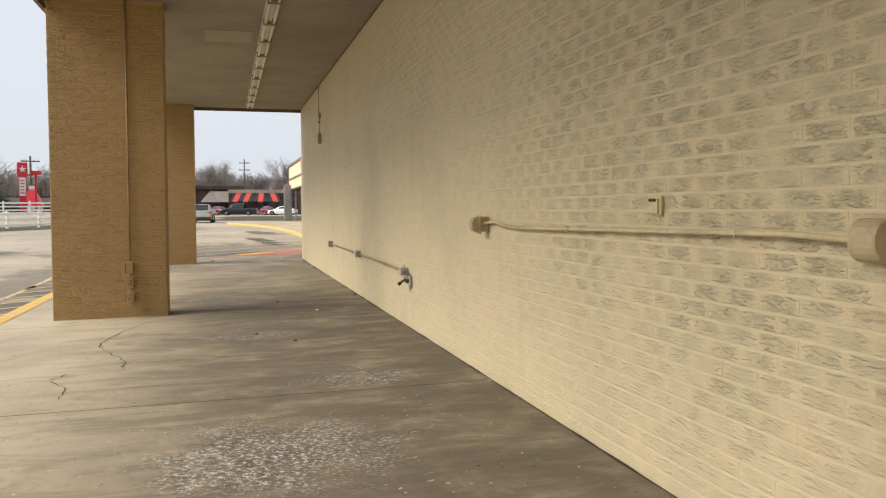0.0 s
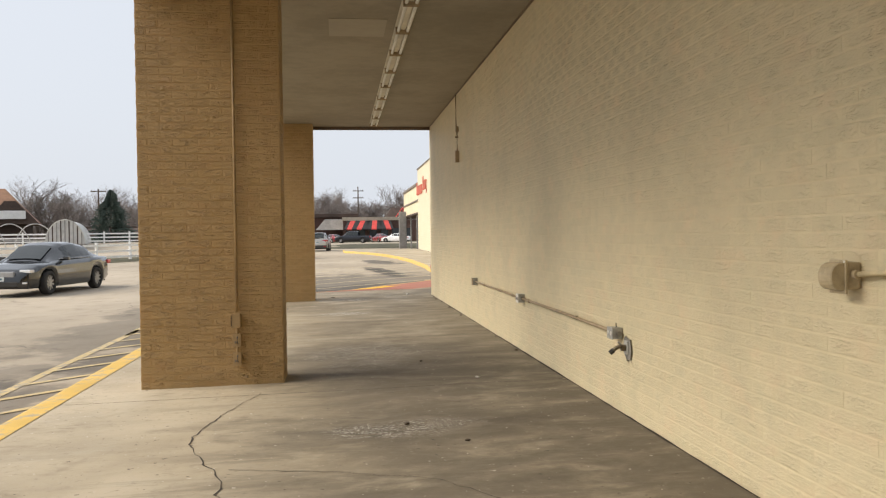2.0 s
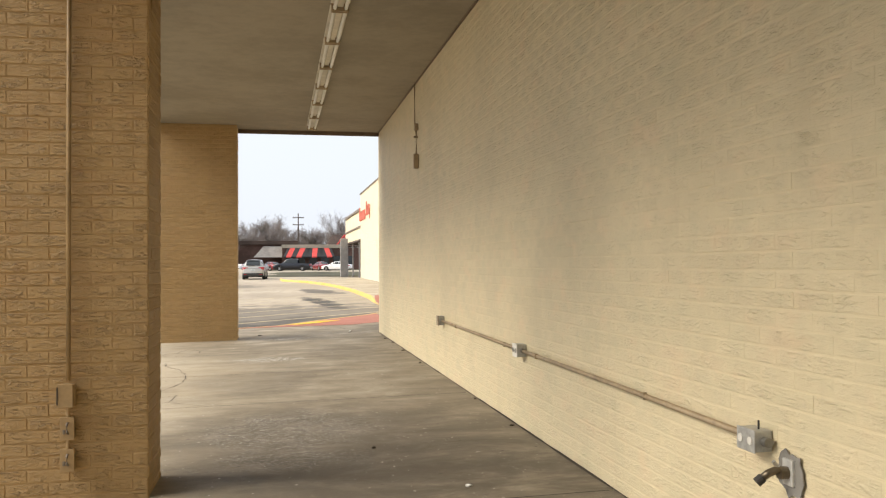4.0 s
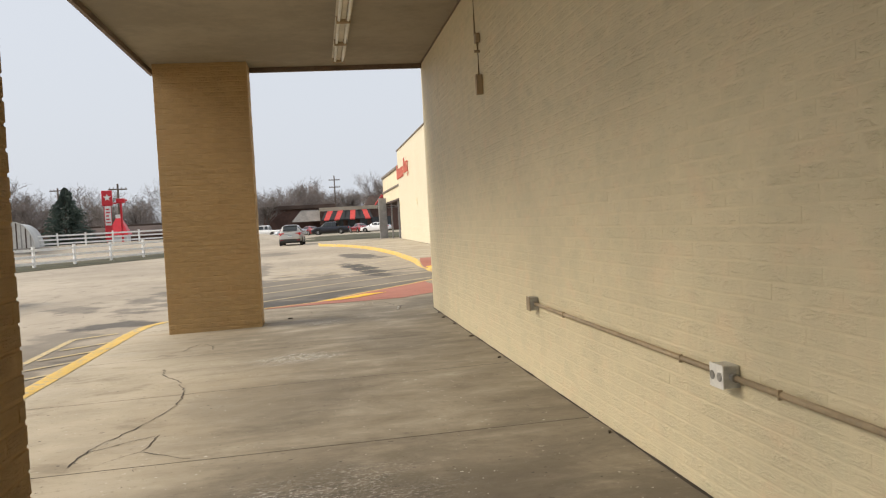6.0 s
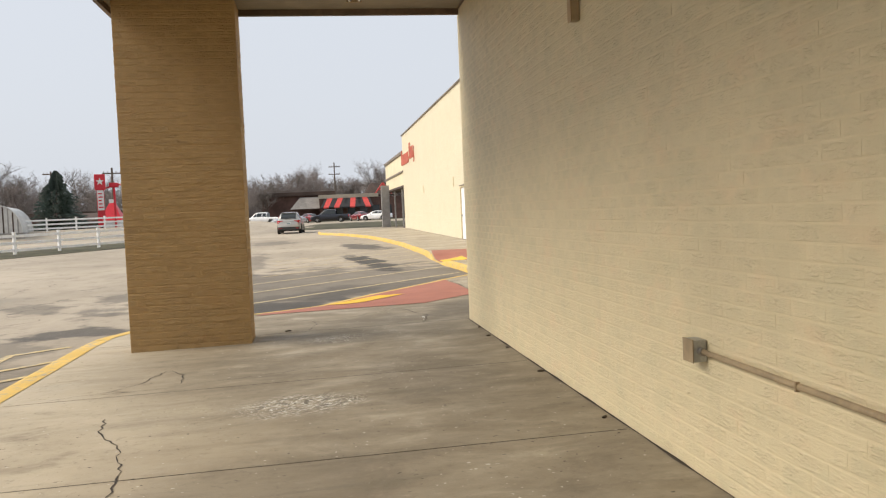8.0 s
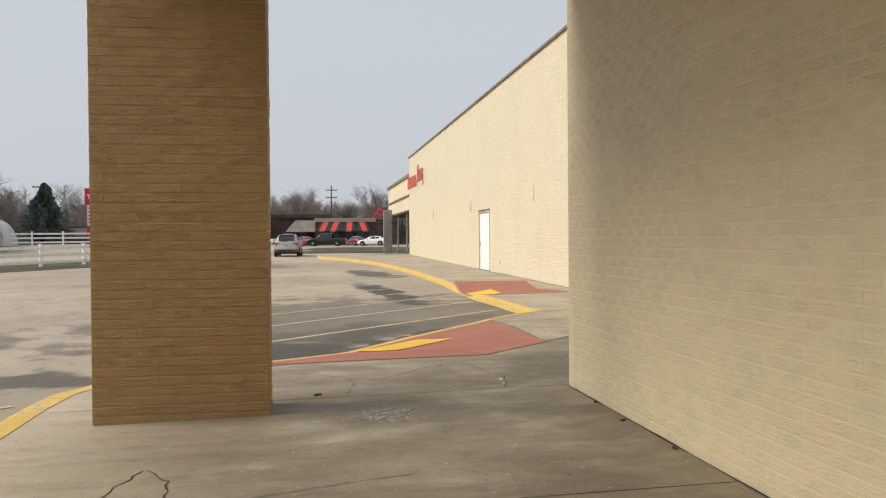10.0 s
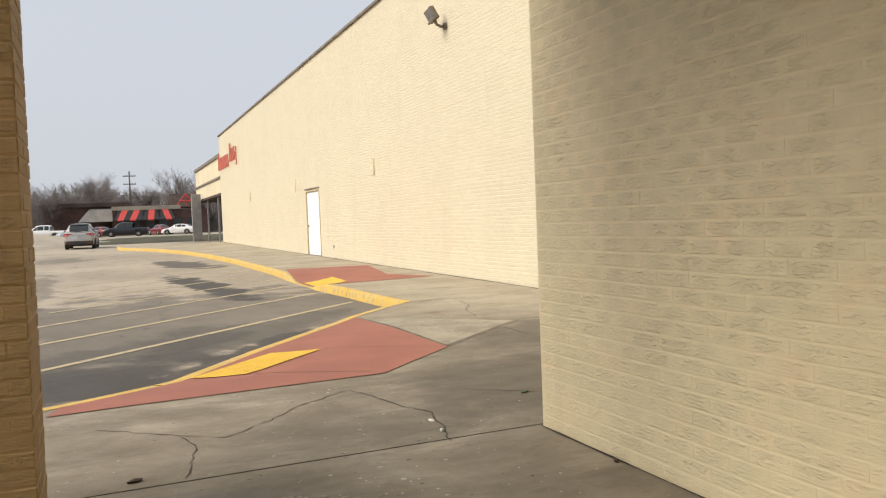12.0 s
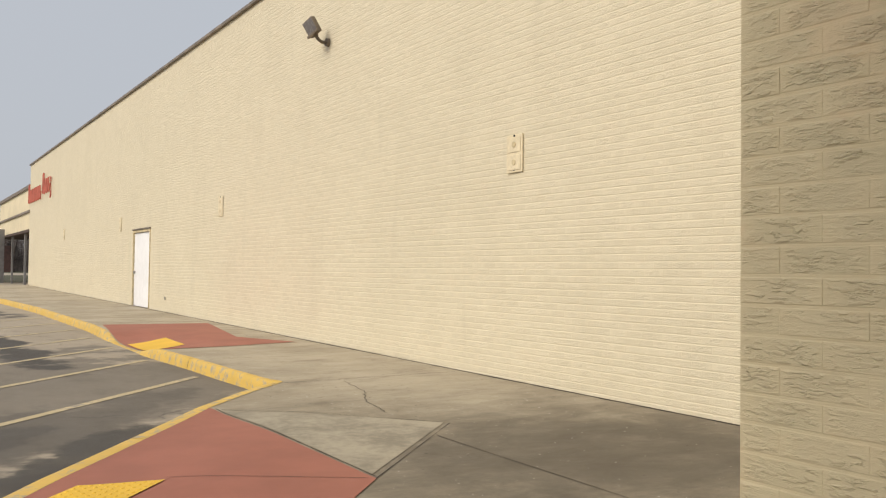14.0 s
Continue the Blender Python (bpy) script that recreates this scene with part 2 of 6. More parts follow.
def road_mat():
    m = Mat("faded parking asphalt")
    cloud = m.noise(0.16, (1, 0.6, 1), detail=8, rough=0.62)
    fine = m.noise(60, detail=5, rough=0.8)
    mid = m.noise(2.2, (1, 0.6, 1), detail=7, rough=0.7)
    col = m.mix(m.ramp(cloud, 0.32, 0.68), (0.285, 0.242, 0.182), (0.43, 0.368, 0.285))
    col = m.mix(m.ramp(mid, 0.50, 0.72, 0.0, 0.38), col, (0.17, 0.152, 0.13))
    col = m.mix(m.ramp(fine, 0.45, 0.75, 0.0, 0.45), col, (0.38, 0.35, 0.31))
    crack = m.t.nodes.new("ShaderNodeTexVoronoi")
    crack.feature = "DISTANCE_TO_EDGE"
    crack.inputs["Scale"].default_value = 0.22
    wv = m.t.nodes.new("ShaderNodeVectorMath")
    wn = m.node("ShaderNodeTexNoise", Scale=0.8, Detail=4.0)
    m.link(m.geo.outputs["Position"], wn.inputs["Vector"])
    sc = m.t.nodes.new("ShaderNodeVectorMath")
    sc.operation = "SCALE"
    sc.inputs["Scale"].default_value = 2.0
    m.link(wn.outputs["Color"], sc.inputs[0])
    m.link(m.geo.outputs["Position"], wv.inputs[0])
    m.link(sc.outputs["Vector"], wv.inputs[1])
    m.link(wv.outputs["Vector"], crack.inputs["Vector"])
    line = m.math("MULTIPLY", m.ramp(crack.outputs["Distance"], 0.0, 0.008, 0.6, 0.0), m.ramp(mid, 0.42, 0.55))
    col = m.mix(line, col, (0.075, 0.065, 0.055))
    oil = (0.062, 0.056, 0.05)
    for x, y, rx, ry, turn, amt in ((1.5, 38.2, 0.42, 4.2, 6, 1.0), (1.9, 48.5, 0.8, 3.2, 10, 0.85), (-2.2, 37.0, 0.45, 9.0, 0, 0.5),
                                    (-0.4, 27.2, 1.6, 0.7, 30, 0.8), (-3.6, 25.0, 0.9, 0.6, 0, 0.85), (0.6, 28.9, 0.8, 0.3, 40, 0.6), (0.2, 28.4, 3.2, 1.1, 44, 0.5), (0.6, 31.2, 5.0, 4.6, 44, 0.60), (0.95, 27.75, 2.3, 0.34, 52, 0.9), (-0.7, 26.7, 1.1, 0.5, 40, 0.9),
                                    (-5.4, 29.0, 0.5, 1.2, 30, 0.5), (-3.9, 18.5, 0.9, 6.0, 0, 0.45), (-3.85, 12.5, 0.3, 0.35, 0, 0.8), (-2.4, 57.0, 1.2, 2.6, 0, 0.45), (-3.3, 3.0, 0.5, 13.0, 0, 0.55)):
        col = m.mix(m.math("MULTIPLY", m.blob(x, y, rx, ry, turn, 0.75, 0.9, 0.22), amt), col, oil)
    return m.done(col, m.ramp(mid, 0.3, 0.7, 0.75, 0.92), m.bump(fine, 0.5, 0.006))


def worn_paint(name, color, under, keep=0.62, relief=0.25):
    """Road or kerb paint, scuffed through to what is under it."""
    m = Mat(name)
    wear = m.noise(9, detail=8, rough=0.75)
    big = m.noise(1.4, detail=5)
    k = m.ramp(m.math("ADD", m.math("MULTIPLY", wear, 0.75), m.math("MULTIPLY", big, 0.25)), keep - 0.05, keep + 0.05)
    shade = m.mix(m.ramp(big, 0.35, 0.65), tuple(c * 0.85 for c in color), color)
    return m.done(m.mix(k, shade, under), 0.7, m.bump(m.noise(50, detail=5), relief, 0.004))


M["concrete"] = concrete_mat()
M["road"] = road_mat()
M["kerb"] = worn_paint("worn yellow kerb paint", (0.66, 0.44, 0.095), (0.36, 0.31, 0.22), 0.55)
M["lane"] = worn_paint("faded yellow line paint", (0.54, 0.44, 0.26), (0.29, 0.25, 0.20), 0.54)
M["hatch"] = worn_paint("faded yellow hatching", (0.60, 0.47, 0.24), (0.30, 0.27, 0.22), 0.54)
M["red"] = worn_paint("faded brick-red ramp paint", (0.35, 0.13, 0.088), (0.31, 0.175, 0.13), 0.64)
M["tactile"] = worn_paint("yellow tactile paint", (0.80, 0.50, 0.05), (0.62, 0.40, 0.08), 0.66)
M["joint"] = plain("dark joint filler", (0.05, 0.04, 0.032), 0.9)
M["concrete_light"] = plain("paler concrete", (0.35, 0.31, 0.235), 0.8, wear=0.16, grain=14, relief=0.3)
M["soffit"] = plain("painted plaster soffit", (0.285, 0.25, 0.19), 0.8, wear=0.10, grain=6, relief=0.2)
M["soffit_patch"] = plain("fresh painted patch", (0.35, 0.31, 0.245), 0.8, wear=0.05, grain=6, relief=0.1)
M["trim"] = plain("brown metal edge trim", (0.16, 0.11, 0.075), 0.5, wear=0.15)
M["tube_white"] = plain("white lamp tube", (0.80, 0.80, 0.76), 0.35, wear=0.04, relief=0.0)
M["fixture"] = plain("cream enamel batten", (0.66, 0.62, 0.52), 0.45, wear=0.10)
M["steel"] = plain("dull galvanised steel", (0.40, 0.39, 0.36), 0.45, 0.7, wear=0.2)
M["galv"] = plain("bright galvanised sheet", (0.55, 0.55, 0.52), 0.4, 0.35, wear=0.2)
M["pale_plate"] = plain("pale outlet plate", (0.74, 0.72, 0.66), 0.45, wear=0.08)
M["dark"] = plain("dark recess", (0.03, 0.027, 0.024), 0.7)
M["cream_paint"] = plain("cream painted metal", (0.62, 0.52, 0.325), 0.55, wear=0.14)
# cream paint of the hooded outlets, their shade put into the colour
M["hood_paint"] = plain("shade-darkened cream painted metal", (0.47, 0.385, 0.245), 0.5, wear=0.15)
M["tan_paint"] = plain("tan painted metal", (0.33, 0.22, 0.10), 0.55, wear=0.14)
M["brown_conduit"] = plain("brown painted conduit", (0.36, 0.275, 0.17), 0.55, wear=0.16)
M["bare_patch"] = plain("bare grey mortar", (0.20, 0.19, 0.17), 0.9, wear=0.2)
M["brass"] = plain("tarnished brass", (0.16, 0.13, 0.09), 0.4, 0.8, wear=0.25)
M["white_door"] = plain("white painted door", (0.86, 0.87, 0.90), 0.45, wear=0.04, grain=5, relief=0.1)
M["white_fence"] = plain("white vinyl rail", (0.84, 0.84, 0.83), 0.4, wear=0.05, relief=0.0)
M["roof_edge"] = plain("dark coping metal", (0.20, 0.165, 0.13), 0.5, wear=0.2)
M["sign_red"] = plain("faded red letters", (0.55, 0.15, 0.11), 0.5, wear=0.1)
M["bark"] = plain("grey-brown bark", (0.13, 0.105, 0.09), 0.9, wear=0.2, relief=0.0)
# twig colour lightened so that it carries the distance haze
M["twig"] = plain("bare twigs", (0.24, 0.205, 0.185), 0.9, wear=0.25, grain=2, relief=0.0)
M["needle"] = plain("dark spruce needles", (0.05, 0.072, 0.055), 0.8, wear=0.3, grain=2, relief=0.0)
M["grass"] = plain("winter lawn", (0.068, 0.064, 0.03), 0.95, wear=0.3, grain=3)
M["tyre"] = plain("black tyre rubber", (0.022, 0.021, 0.02), 0.85, wear=0.15)
M["rim"] = plain("silver alloy rim", (0.38, 0.38, 0.38), 0.4, 0.4, wear=0.1)
M["glass_dark"] = plain("dark car glass", (0.03, 0.036, 0.038), 0.05, wear=0.05, relief=0.0)
M["lamp_red"] = plain("red tail lamp", (0.45, 0.02, 0.025), 0.12, wear=0.1, relief=0.0, coat=0.6)
M["lamp_clear"] = plain("clear lamp lens", (0.75, 0.76, 0.78), 0.1, wear=0.05, relief=0.0, coat=0.5)
M["black_plastic"] = plain("black bumper plastic", (0.03, 0.03, 0.03), 0.55, wear=0.1)
M["plate"] = plain("number plate", (0.62, 0.66, 0.66), 0.4, wear=0.05)
M["plate_text"] = plain("plate lettering", (0.05, 0.12, 0.16), 0.5)
M["silver_car"] = plain("silver-grey car paint", (0.40, 0.39, 0.37), 0.36, 0.35, wear=0.03, relief=0.0, coat=0.8)
M["dark_car"] = plain("near-black car paint", (0.008, 0.010, 0.012), 0.22, 0.0, wear=0.03, relief=0.0, coat=0.9)
M["white_car"] = plain("white car paint", (0.78, 0.78, 0.78), 0.25, wear=0.03, relief=0.0, coat=0.7)
M["pale_car"] = plain("pale silver car paint", (0.52, 0.54, 0.56), 0.25, 0.5, wear=0.03, relief=0.0, coat=0.7)
M["red_car"] = plain("dark red car paint", (0.22, 0.02, 0.025), 0.25, 0.2, wear=0.03, relief=0.0, coat=0.8)
M["navy_car"] = plain("navy car paint", (0.010, 0.013, 0.022), 0.35, 0.0, wear=0.03, relief=0.0, coat=0.25)
M["brown_brick"] = plain("brown brick facade", (0.12, 0.065, 0.05), 0.85, wear=0.2, grain=3)
M["awning_black"] = plain("black awning canvas", (0.025, 0.024, 0.025), 0.7, wear=0.1)
M["awning_red"] = plain("red awning canvas", (0.60, 0.07, 0.06), 0.7, wear=0.1)
M["grey_roof"] = plain("grey roof felt", (0.26, 0.24, 0.22), 0.9, wear=0.15, grain=2)
M["beige_wall"] = plain("beige rendered wall", (0.42, 0.37, 0.29), 0.85, wear=0.1, grain=2)
M["barn_roof"] = plain("brown shingle roof", (0.24, 0.135, 0.085), 0.9, wear=0.15, grain=3)
M["barn_wall"] = plain("dark brown timber", (0.075, 0.05, 0.04), 0.85, wear=0.2, grain=3)
M["poly"] = plain("milky greenhouse sheet", (0.58, 0.58, 0.56), 0.5, wear=0.12, grain=3)
M["green_tarp"] = plain("green tarpaulin", (0.10, 0.22, 0.16), 0.7, wear=0.15)
M["hoop"] = plain("pale steel hoop", (0.55, 0.55, 0.53), 0.5, wear=0.1)
M["block"] = plain("grey concrete block", (0.36, 0.34, 0.31), 0.9, wear=0.15, grain=5)
M["bright_red"] = plain("bright red sign panel", (0.62, 0.02, 0.035), 0.4, wear=0.05)
M["white_panel"] = plain("white sign panel", (0.78, 0.77, 0.75), 0.5, wear=0.05)
M["pole_wood"] = plain("weathered pole wood", (0.16, 0.125, 0.10), 0.9, wear=0.2)
M["far_plate"] = plain("cream cover plate", (0.74, 0.65, 0.46), 0.5, wear=0.08)
M["bronze"] = plain("dull brown lamp housing", (0.19, 0.155, 0.12), 0.55, 0.2, wear=0.2)
M["floodglass"] = plain("dull lamp glass", (0.16, 0.15, 0.15), 0.25, wear=0.1, relief=0.0)
M["beige_cream"] = plain("cream rendered fascia", (0.70, 0.62, 0.44), 0.7, wear=0.06, grain=3)
M["grey_panel"] = plain("grey weathered concrete", (0.30, 0.29, 0.28), 0.85, wear=0.12, grain=4)
M["litter"] = plain("dark fallen leaf scrap", (0.06, 0.045, 0.03), 0.9)
M["leaf_green"] = plain("green weed", (0.085, 0.12, 0.045), 0.8, wear=0.2)


# ---- mesh helpers ----
def mesh_ob(name, verts, faces, mat, parent=None, smooth=False):
    me = bpy.data.meshes.new(name)
    me.from_pydata([tuple(v) for v in verts], [], faces)
    me.materials.append(mat)
    if smooth:
        me.shade_smooth()
    me.update()
    ob = new(name, me)
    if parent:
        ob.parent = parent
    return ob


def part(name, bm, material, parent=None, label="", smooth=False):
    me = bpy.data.meshes.new(name)
    bmesh.ops.recalc_face_normals(bm, faces=bm.faces)
    bm.to_mesh(me)
    bm.free()
    me.materials.append(material)
    if smooth:
        me.shade_smooth()
    ob = new(name, me)
    if parent:
        ob.parent = parent
    if label:
        ob["label"] = label
    return ob


def empty(name, loc=(0, 0, 0), label="", category="", group="", kind="", rz=0.0):
    ob = new(name)
    ob.matrix_basis = pose(*loc, 0, 0, rz)
    return tagged(ob, label, category, group, kind)


def box(bm, lo, hi, bevel=0.0, m=None):
    """Adds an upright box between two corners, edges eased."""
    b2 = bmesh.new()
    bmesh.ops.create_cube(b2, size=1)
    for v in b2.verts:
        v.co = Vector([l + (c + 0.5) * (h - l) for c, l, h in zip(v.co, lo, hi)])
    if bevel:
        bmesh.ops.bevel(b2, geom=b2.edges[:], offset=bevel, segments=2, profile=0.6, affect="EDGES")
    if m is not None:
        bmesh.ops.transform(b2, matrix=m, verts=b2.verts)
    add(bm, b2)
    return bm


def add(bm, b2):
    me = bpy.data.meshes.new("tmp")
    b2.to_mesh(me)
    b2.free()
    bm.from_mesh(me)
    bpy.data.meshes.remove(me)


def cyl(bm, a, b, r, r2=None, seg=12):
    """Adds a capped rod from a to b."""
    a, b = Vector(a), Vector(b)
    b2 = bmesh.new()
    d = (b - a).length
    bmesh.ops.create_cone(b2, cap_ends=True, segments=seg, radius1=r, radius2=r if r2 is None else r2, depth=d)
    q = (b - a).to_track_quat("Z", "Y").to_matrix().to_4x4()
    bmesh.ops.transform(b2, matrix=Matrix.Translation((a + b) / 2) @ q, verts=b2.verts)
    add(bm, b2)
    return bm


def tube(bm, pts, r, seg=8):
    """Adds a bent pipe through points."""
    pts = [Vector(p) for p in pts]
    rings = []
    for i, p in enumerate(pts):
        d = (pts[min(i + 1, len(pts) - 1)] - pts[max(i - 1, 0)]).normalized()
        q = d.to_track_quat("Z", "Y")
        rings.append([bm.verts.new(p + q @ Vector((r * math.cos(2 * math.pi * k / seg), r * math.sin(2 * math.pi * k / seg), 0))) for k in range(seg)])
    for a, b in zip(rings, rings[1:]):
        for k in range(seg):
            bm.faces.new((a[k], a[(k + 1) % seg], b[(k + 1) % seg], b[k]))
    bm.faces.new(rings[0][::-1])
    bm.faces.new(rings[-1])
    return bm


# ---- bricks ----
BL, BH = 0.2320, 0.0755    # brick length and course, joints included


def brick_uv(me):
    """Marks the middle of each brick's front for its scored relief."""
    uv = me.uv_layers.new(name="brick")
    corner = np.array([(0.02, 0.02), (0.98, 0.02), (0.98, 0.98), (0.02, 0.98)])
    n = len(me.vertices) // 8
    per_vert = np.tile(np.concatenate([np.array([(0, 0), (1, 0), (1, 1), (0, 1)]), corner]), (n, 1))
    idx = np.empty(len(me.loops), dtype=np.int32)
    me.loops.foreach_get("vertex_index", idx)
    uv.data.foreach_set("uv", per_vert[idx].astype(np.float32).ravel())


def bricks(name, o, u, n, width, height, mat, parent, proud=0.0020, joint=0.006, chamfer=0.009, shift=0.0, seed=1, skip=None, head=0.6, uneven=0.0012, deep=0.004):
    """A running-bond field on the plane at o, along u and upwards, facing n: real bricks proud of their joints, in one mesh."""
    rng = np.random.default_rng(seed)
    o, u, n = np.array(o, float), np.array(u, float), np.array(n, float)
    up = np.array((0, 0, 1.0))
    lo, hi, zlo, zhi = [], [], [], []
    for r in range(int(math.ceil(height / BH))):
        z0, z1 = r * BH, min((r + 1) * BH, height)
        if z1 - z0 < 0.02:
            continue
        x = -((r % 2) * 0.5 + shift) * BL
        while x < width:
            a, b = max(x, 0), min(x + BL, width)
            if b - a > 0.03 and not (skip and skip(a, b, z0, z1)):
                lo.append(a), hi.append(b), zlo.append(z0), zhi.append(z1)
            x += BL
    lo, hi, zlo, zhi = (np.array(q) for q in (lo, hi, zlo, zhi))
    k = len(lo)
    j = joint / 2 * rng.uniform(0.6, 1.3, k)
    jit = rng.normal(0, uneven, (k, 4))
    pr = proud + rng.normal(0, uneven, k)
    a, b = lo + head * j + jit[:, 0] * head, hi - head * j + jit[:, 1] * head
    c, d = zlo + j + jit[:, 2], zhi - j + jit[:, 3]
    back = [(a, c), (b, c), (b, d), (a, d)]
    f = chamfer
    e = f * head
    front = [(a + e, c + f), (b - e, c + f), (b - e, d - f), (a + e, d - f)]
    verts = np.empty((k, 8, 3))
    for i, (p, q) in enumerate(back):
        verts[:, i] = o + p[:, None] * u + q[:, None] * up - n * deep
    for i, (p, q) in enumerate(front):
        verts[:, 4 + i] = o + p[:, None] * u + q[:, None] * up + n * (pr + rng.normal(0, uneven * 0.5, k))[:, None]
    quads = np.array([(4, 5, 6, 7), (0, 1, 5, 4), (1, 2, 6, 5), (2, 3, 7, 6), (3, 0, 4, 7)])
    if np.dot(np.cross(u, up), n) < 0:
        quads = quads[:, ::-1]
    faces = (quads[None] + (np.arange(k) * 8)[:, None, None]).reshape(-1, 4)
    ob = mesh_ob(name, verts.reshape(-1, 3), faces.tolist(), mat, parent)
    brick_uv(ob.data)
    return tagged(ob, kind="stuff")


# ---- ground ----
WALL_X, WALL_END, CEIL = 1.866, 22.725, 3.86
FAR_X, FAR_END, FAR_TOP = 6.13, 71.4, 6.75
KERB_W = 0.24
LIP = [(-12, -2.74), (22.9, -2.74), (23.6, -2.68), (24.1, -2.42), (24.5, -2.0), (24.9, -1.45), (25.25, -0.82), (25.8, 0.02), (26.4, 0.46), (27.04, 0.92), (27.58, 1.35),
       (28.4, 1.98), (29.08, 2.5), (29.75, 3.2), (30.22, 3.72), (30.55, 3.64), (31.75, 3.58), (32.84, 3.55), (34.0, 3.48), (35.0, 3.42), (37.0, 3.42), (40.2, 3.56), (47.3, 3.5), (53, 3.2), (58, 2.75), (63, 1.9), (66.5, 0.95), (68.5, 0.2), (72, 0.1)]


def rise(y):
    """The lot climbs gently away from the canopy."""
    return 0.007 * (min(max(y, 26), 110) - 26)


def lip_x(y):
    for (y0, x0), (y1, x1) in zip(LIP, LIP[1:]):
        if y <= y1:
            return x0 + (x1 - x0) * (y - y0) / (y1 - y0)
    return LIP[-1][1]


def smooth(a, b, x):
    t = min(max((x - a) / (b - a), 0), 1)
    return t * t * (3 - 2 * t)


def road_z(y):
    return -0.15 + rise(y)


def pave_z(x, y):
    """Pavement: falls slightly to the kerb, with two dropped kerbs."""
    z = rise(y) - 0.018 * max(0.0, 1.85 - x) * (1 - smooth(22, 30, y))
    d = x - lip_x(y)
    low = smooth(24.3, 25.9, y) * (1 - smooth(28.6, 30.1, y))
    z -= 0.038 * low * (1 - smooth(0.1, 1.3, d))
    mid = math.exp(-(((y - 36.4) / 1.5) ** 4))
    z -= 0.15 * mid * (1 - smooth(0.1, 1.5, d))
    return z


def pave_grid(name, y0, y1, step, parent, label=""):
    ys = np.linspace(y0, y1, max(2, int(round((y1 - y0) / step)) + 1))
    nx = 30
    verts, faces = [], []
    for y in ys:
        a, b = lip_x(y), (WALL_X + 0.02 if y < WALL_END + 0.05 else FAR_X + 0.02)
        for i in range(nx + 1):
            x = a + (b - a) * (i / nx) ** 1.3
            verts.append((x, y, pave_z(x, y)))
    w = nx + 1
    for j in range(len(ys) - 1):
        for i in range(nx):
            faces.append((j * w + i, j * w + i + 1, (j + 1) * w + i + 1, (j + 1) * w + i))
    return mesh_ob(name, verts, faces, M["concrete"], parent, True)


ys = [-900, -12, 26] + list(np.linspace(30, 110, 21)) + [200, 2500]
rv, rf = [], []
for y in ys:
    for x in (-2500, -60, -20, 0, 20, 60, 2500):
        rv.append((x, y, road_z(y)))
for j in range(len(ys) - 1):
    for i in range(6):
        rf.append((j * 7 + i, j * 7 + i + 1, j * 7 + i + 8, j * 7 + i + 7))
tagged(mesh_ob("ground", rv, rf, M["road"]), "faded grey-tan asphalt lot with dark oil stains", "ground", kind="structure")

pavement = tagged(new("pavement"), "worn grey-brown concrete pavement with cracks and salt", "pavement", kind="structure")
cuts = [-12.0, 1.7, 6.28, 10.9, 14.73, 17.1, 19.6, WALL_END + 0.04]
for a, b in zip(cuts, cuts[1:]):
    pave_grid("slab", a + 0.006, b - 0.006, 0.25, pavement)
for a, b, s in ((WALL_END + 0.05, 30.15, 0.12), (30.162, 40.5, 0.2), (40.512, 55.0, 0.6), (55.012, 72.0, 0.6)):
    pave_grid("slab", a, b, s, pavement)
bedv, bedf = [], []
for k, y in enumerate(np.arange(-12, 72.1, 0.5)):
    xr = WALL_X if y < WALL_END else FAR_X
    bedv += [(lip_x(y) + 0.02, y, pave_z(lip_x(y) + 0.02, y) - 0.03), (xr, y, pave_z(xr, y) - 0.03)]
    if k:
        bedf.append((2 * k - 2, 2 * k - 1, 2 * k + 1, 2 * k))
mesh_ob("bedding", bedv, bedf, M["joint"], pavement)


def lip_points(y0, y1, step):
    return [(lip_x(y), y) for y in np.linspace(y0, y1, max(2, int((y1 - y0) / step) + 1))]


def kerb_run(name, y0, y1, step, parent):
    """A length of kerb along the pavement's edge: painted top, eased nose and face down to the road."""
    pts = lip_points(y0, y1, step)
    verts, faces = [], []
    for i, (x, y) in enumerate(pts):
        xa, ya = lip_x(y - 0.15), y - 0.15
        xb, yb = lip_x(y + 0.15), y + 0.15
        t = Vector((xb - xa, yb - ya)).normalized()
        nx, ny = -t.y, t.x
        z, g = pave_z(x + 0.05, y) + 0.004, road_z(y)
        w = KERB_W - 0.09 * smooth(23.9, 25.4, y) - 0.08 * smooth(29.9, 30.4, y)
        g2 = road_z(y) - 0.04
        for d, h in ((-0.01, z), (w * 0.72, z - 0.004), (w * 0.92, z - 0.016 if z - g > 0.04 else (z + g) / 2), (w + 0.01, min(z - 0.05, (z + g) / 2)), (w + 0.035, g2)):
            verts.append((x + nx * d, y + ny * d, max(h, g2)))
    for i in range(len(pts) - 1):
        for k in range(4):
            faces.append((i * 5 + k, i * 5 + k + 1, (i + 1) * 5 + k + 1, (i + 1) * 5 + k))
    return mesh_ob(name, verts, faces, M["kerb"], parent, True)


kerb = tagged(new("kerb"), "concrete kerb with worn yellow paint", "kerb", kind="structure")
edges = list(np.arange(-12, 23.0, 3.0)) + [23.4, 25.7, 28.0, 30.12, 33.0, 36.0, 39.0, 42.0, 45.0, 48.0, 51.0, 54.0, 57.0, 60.0, 63.0, 66.0, 68.5, 72.0]
for a, b in zip(edges, edges[1:]):
    kerb_run("kerb_stone", a + 0.006, b - 0.006, 0.12, kerb)


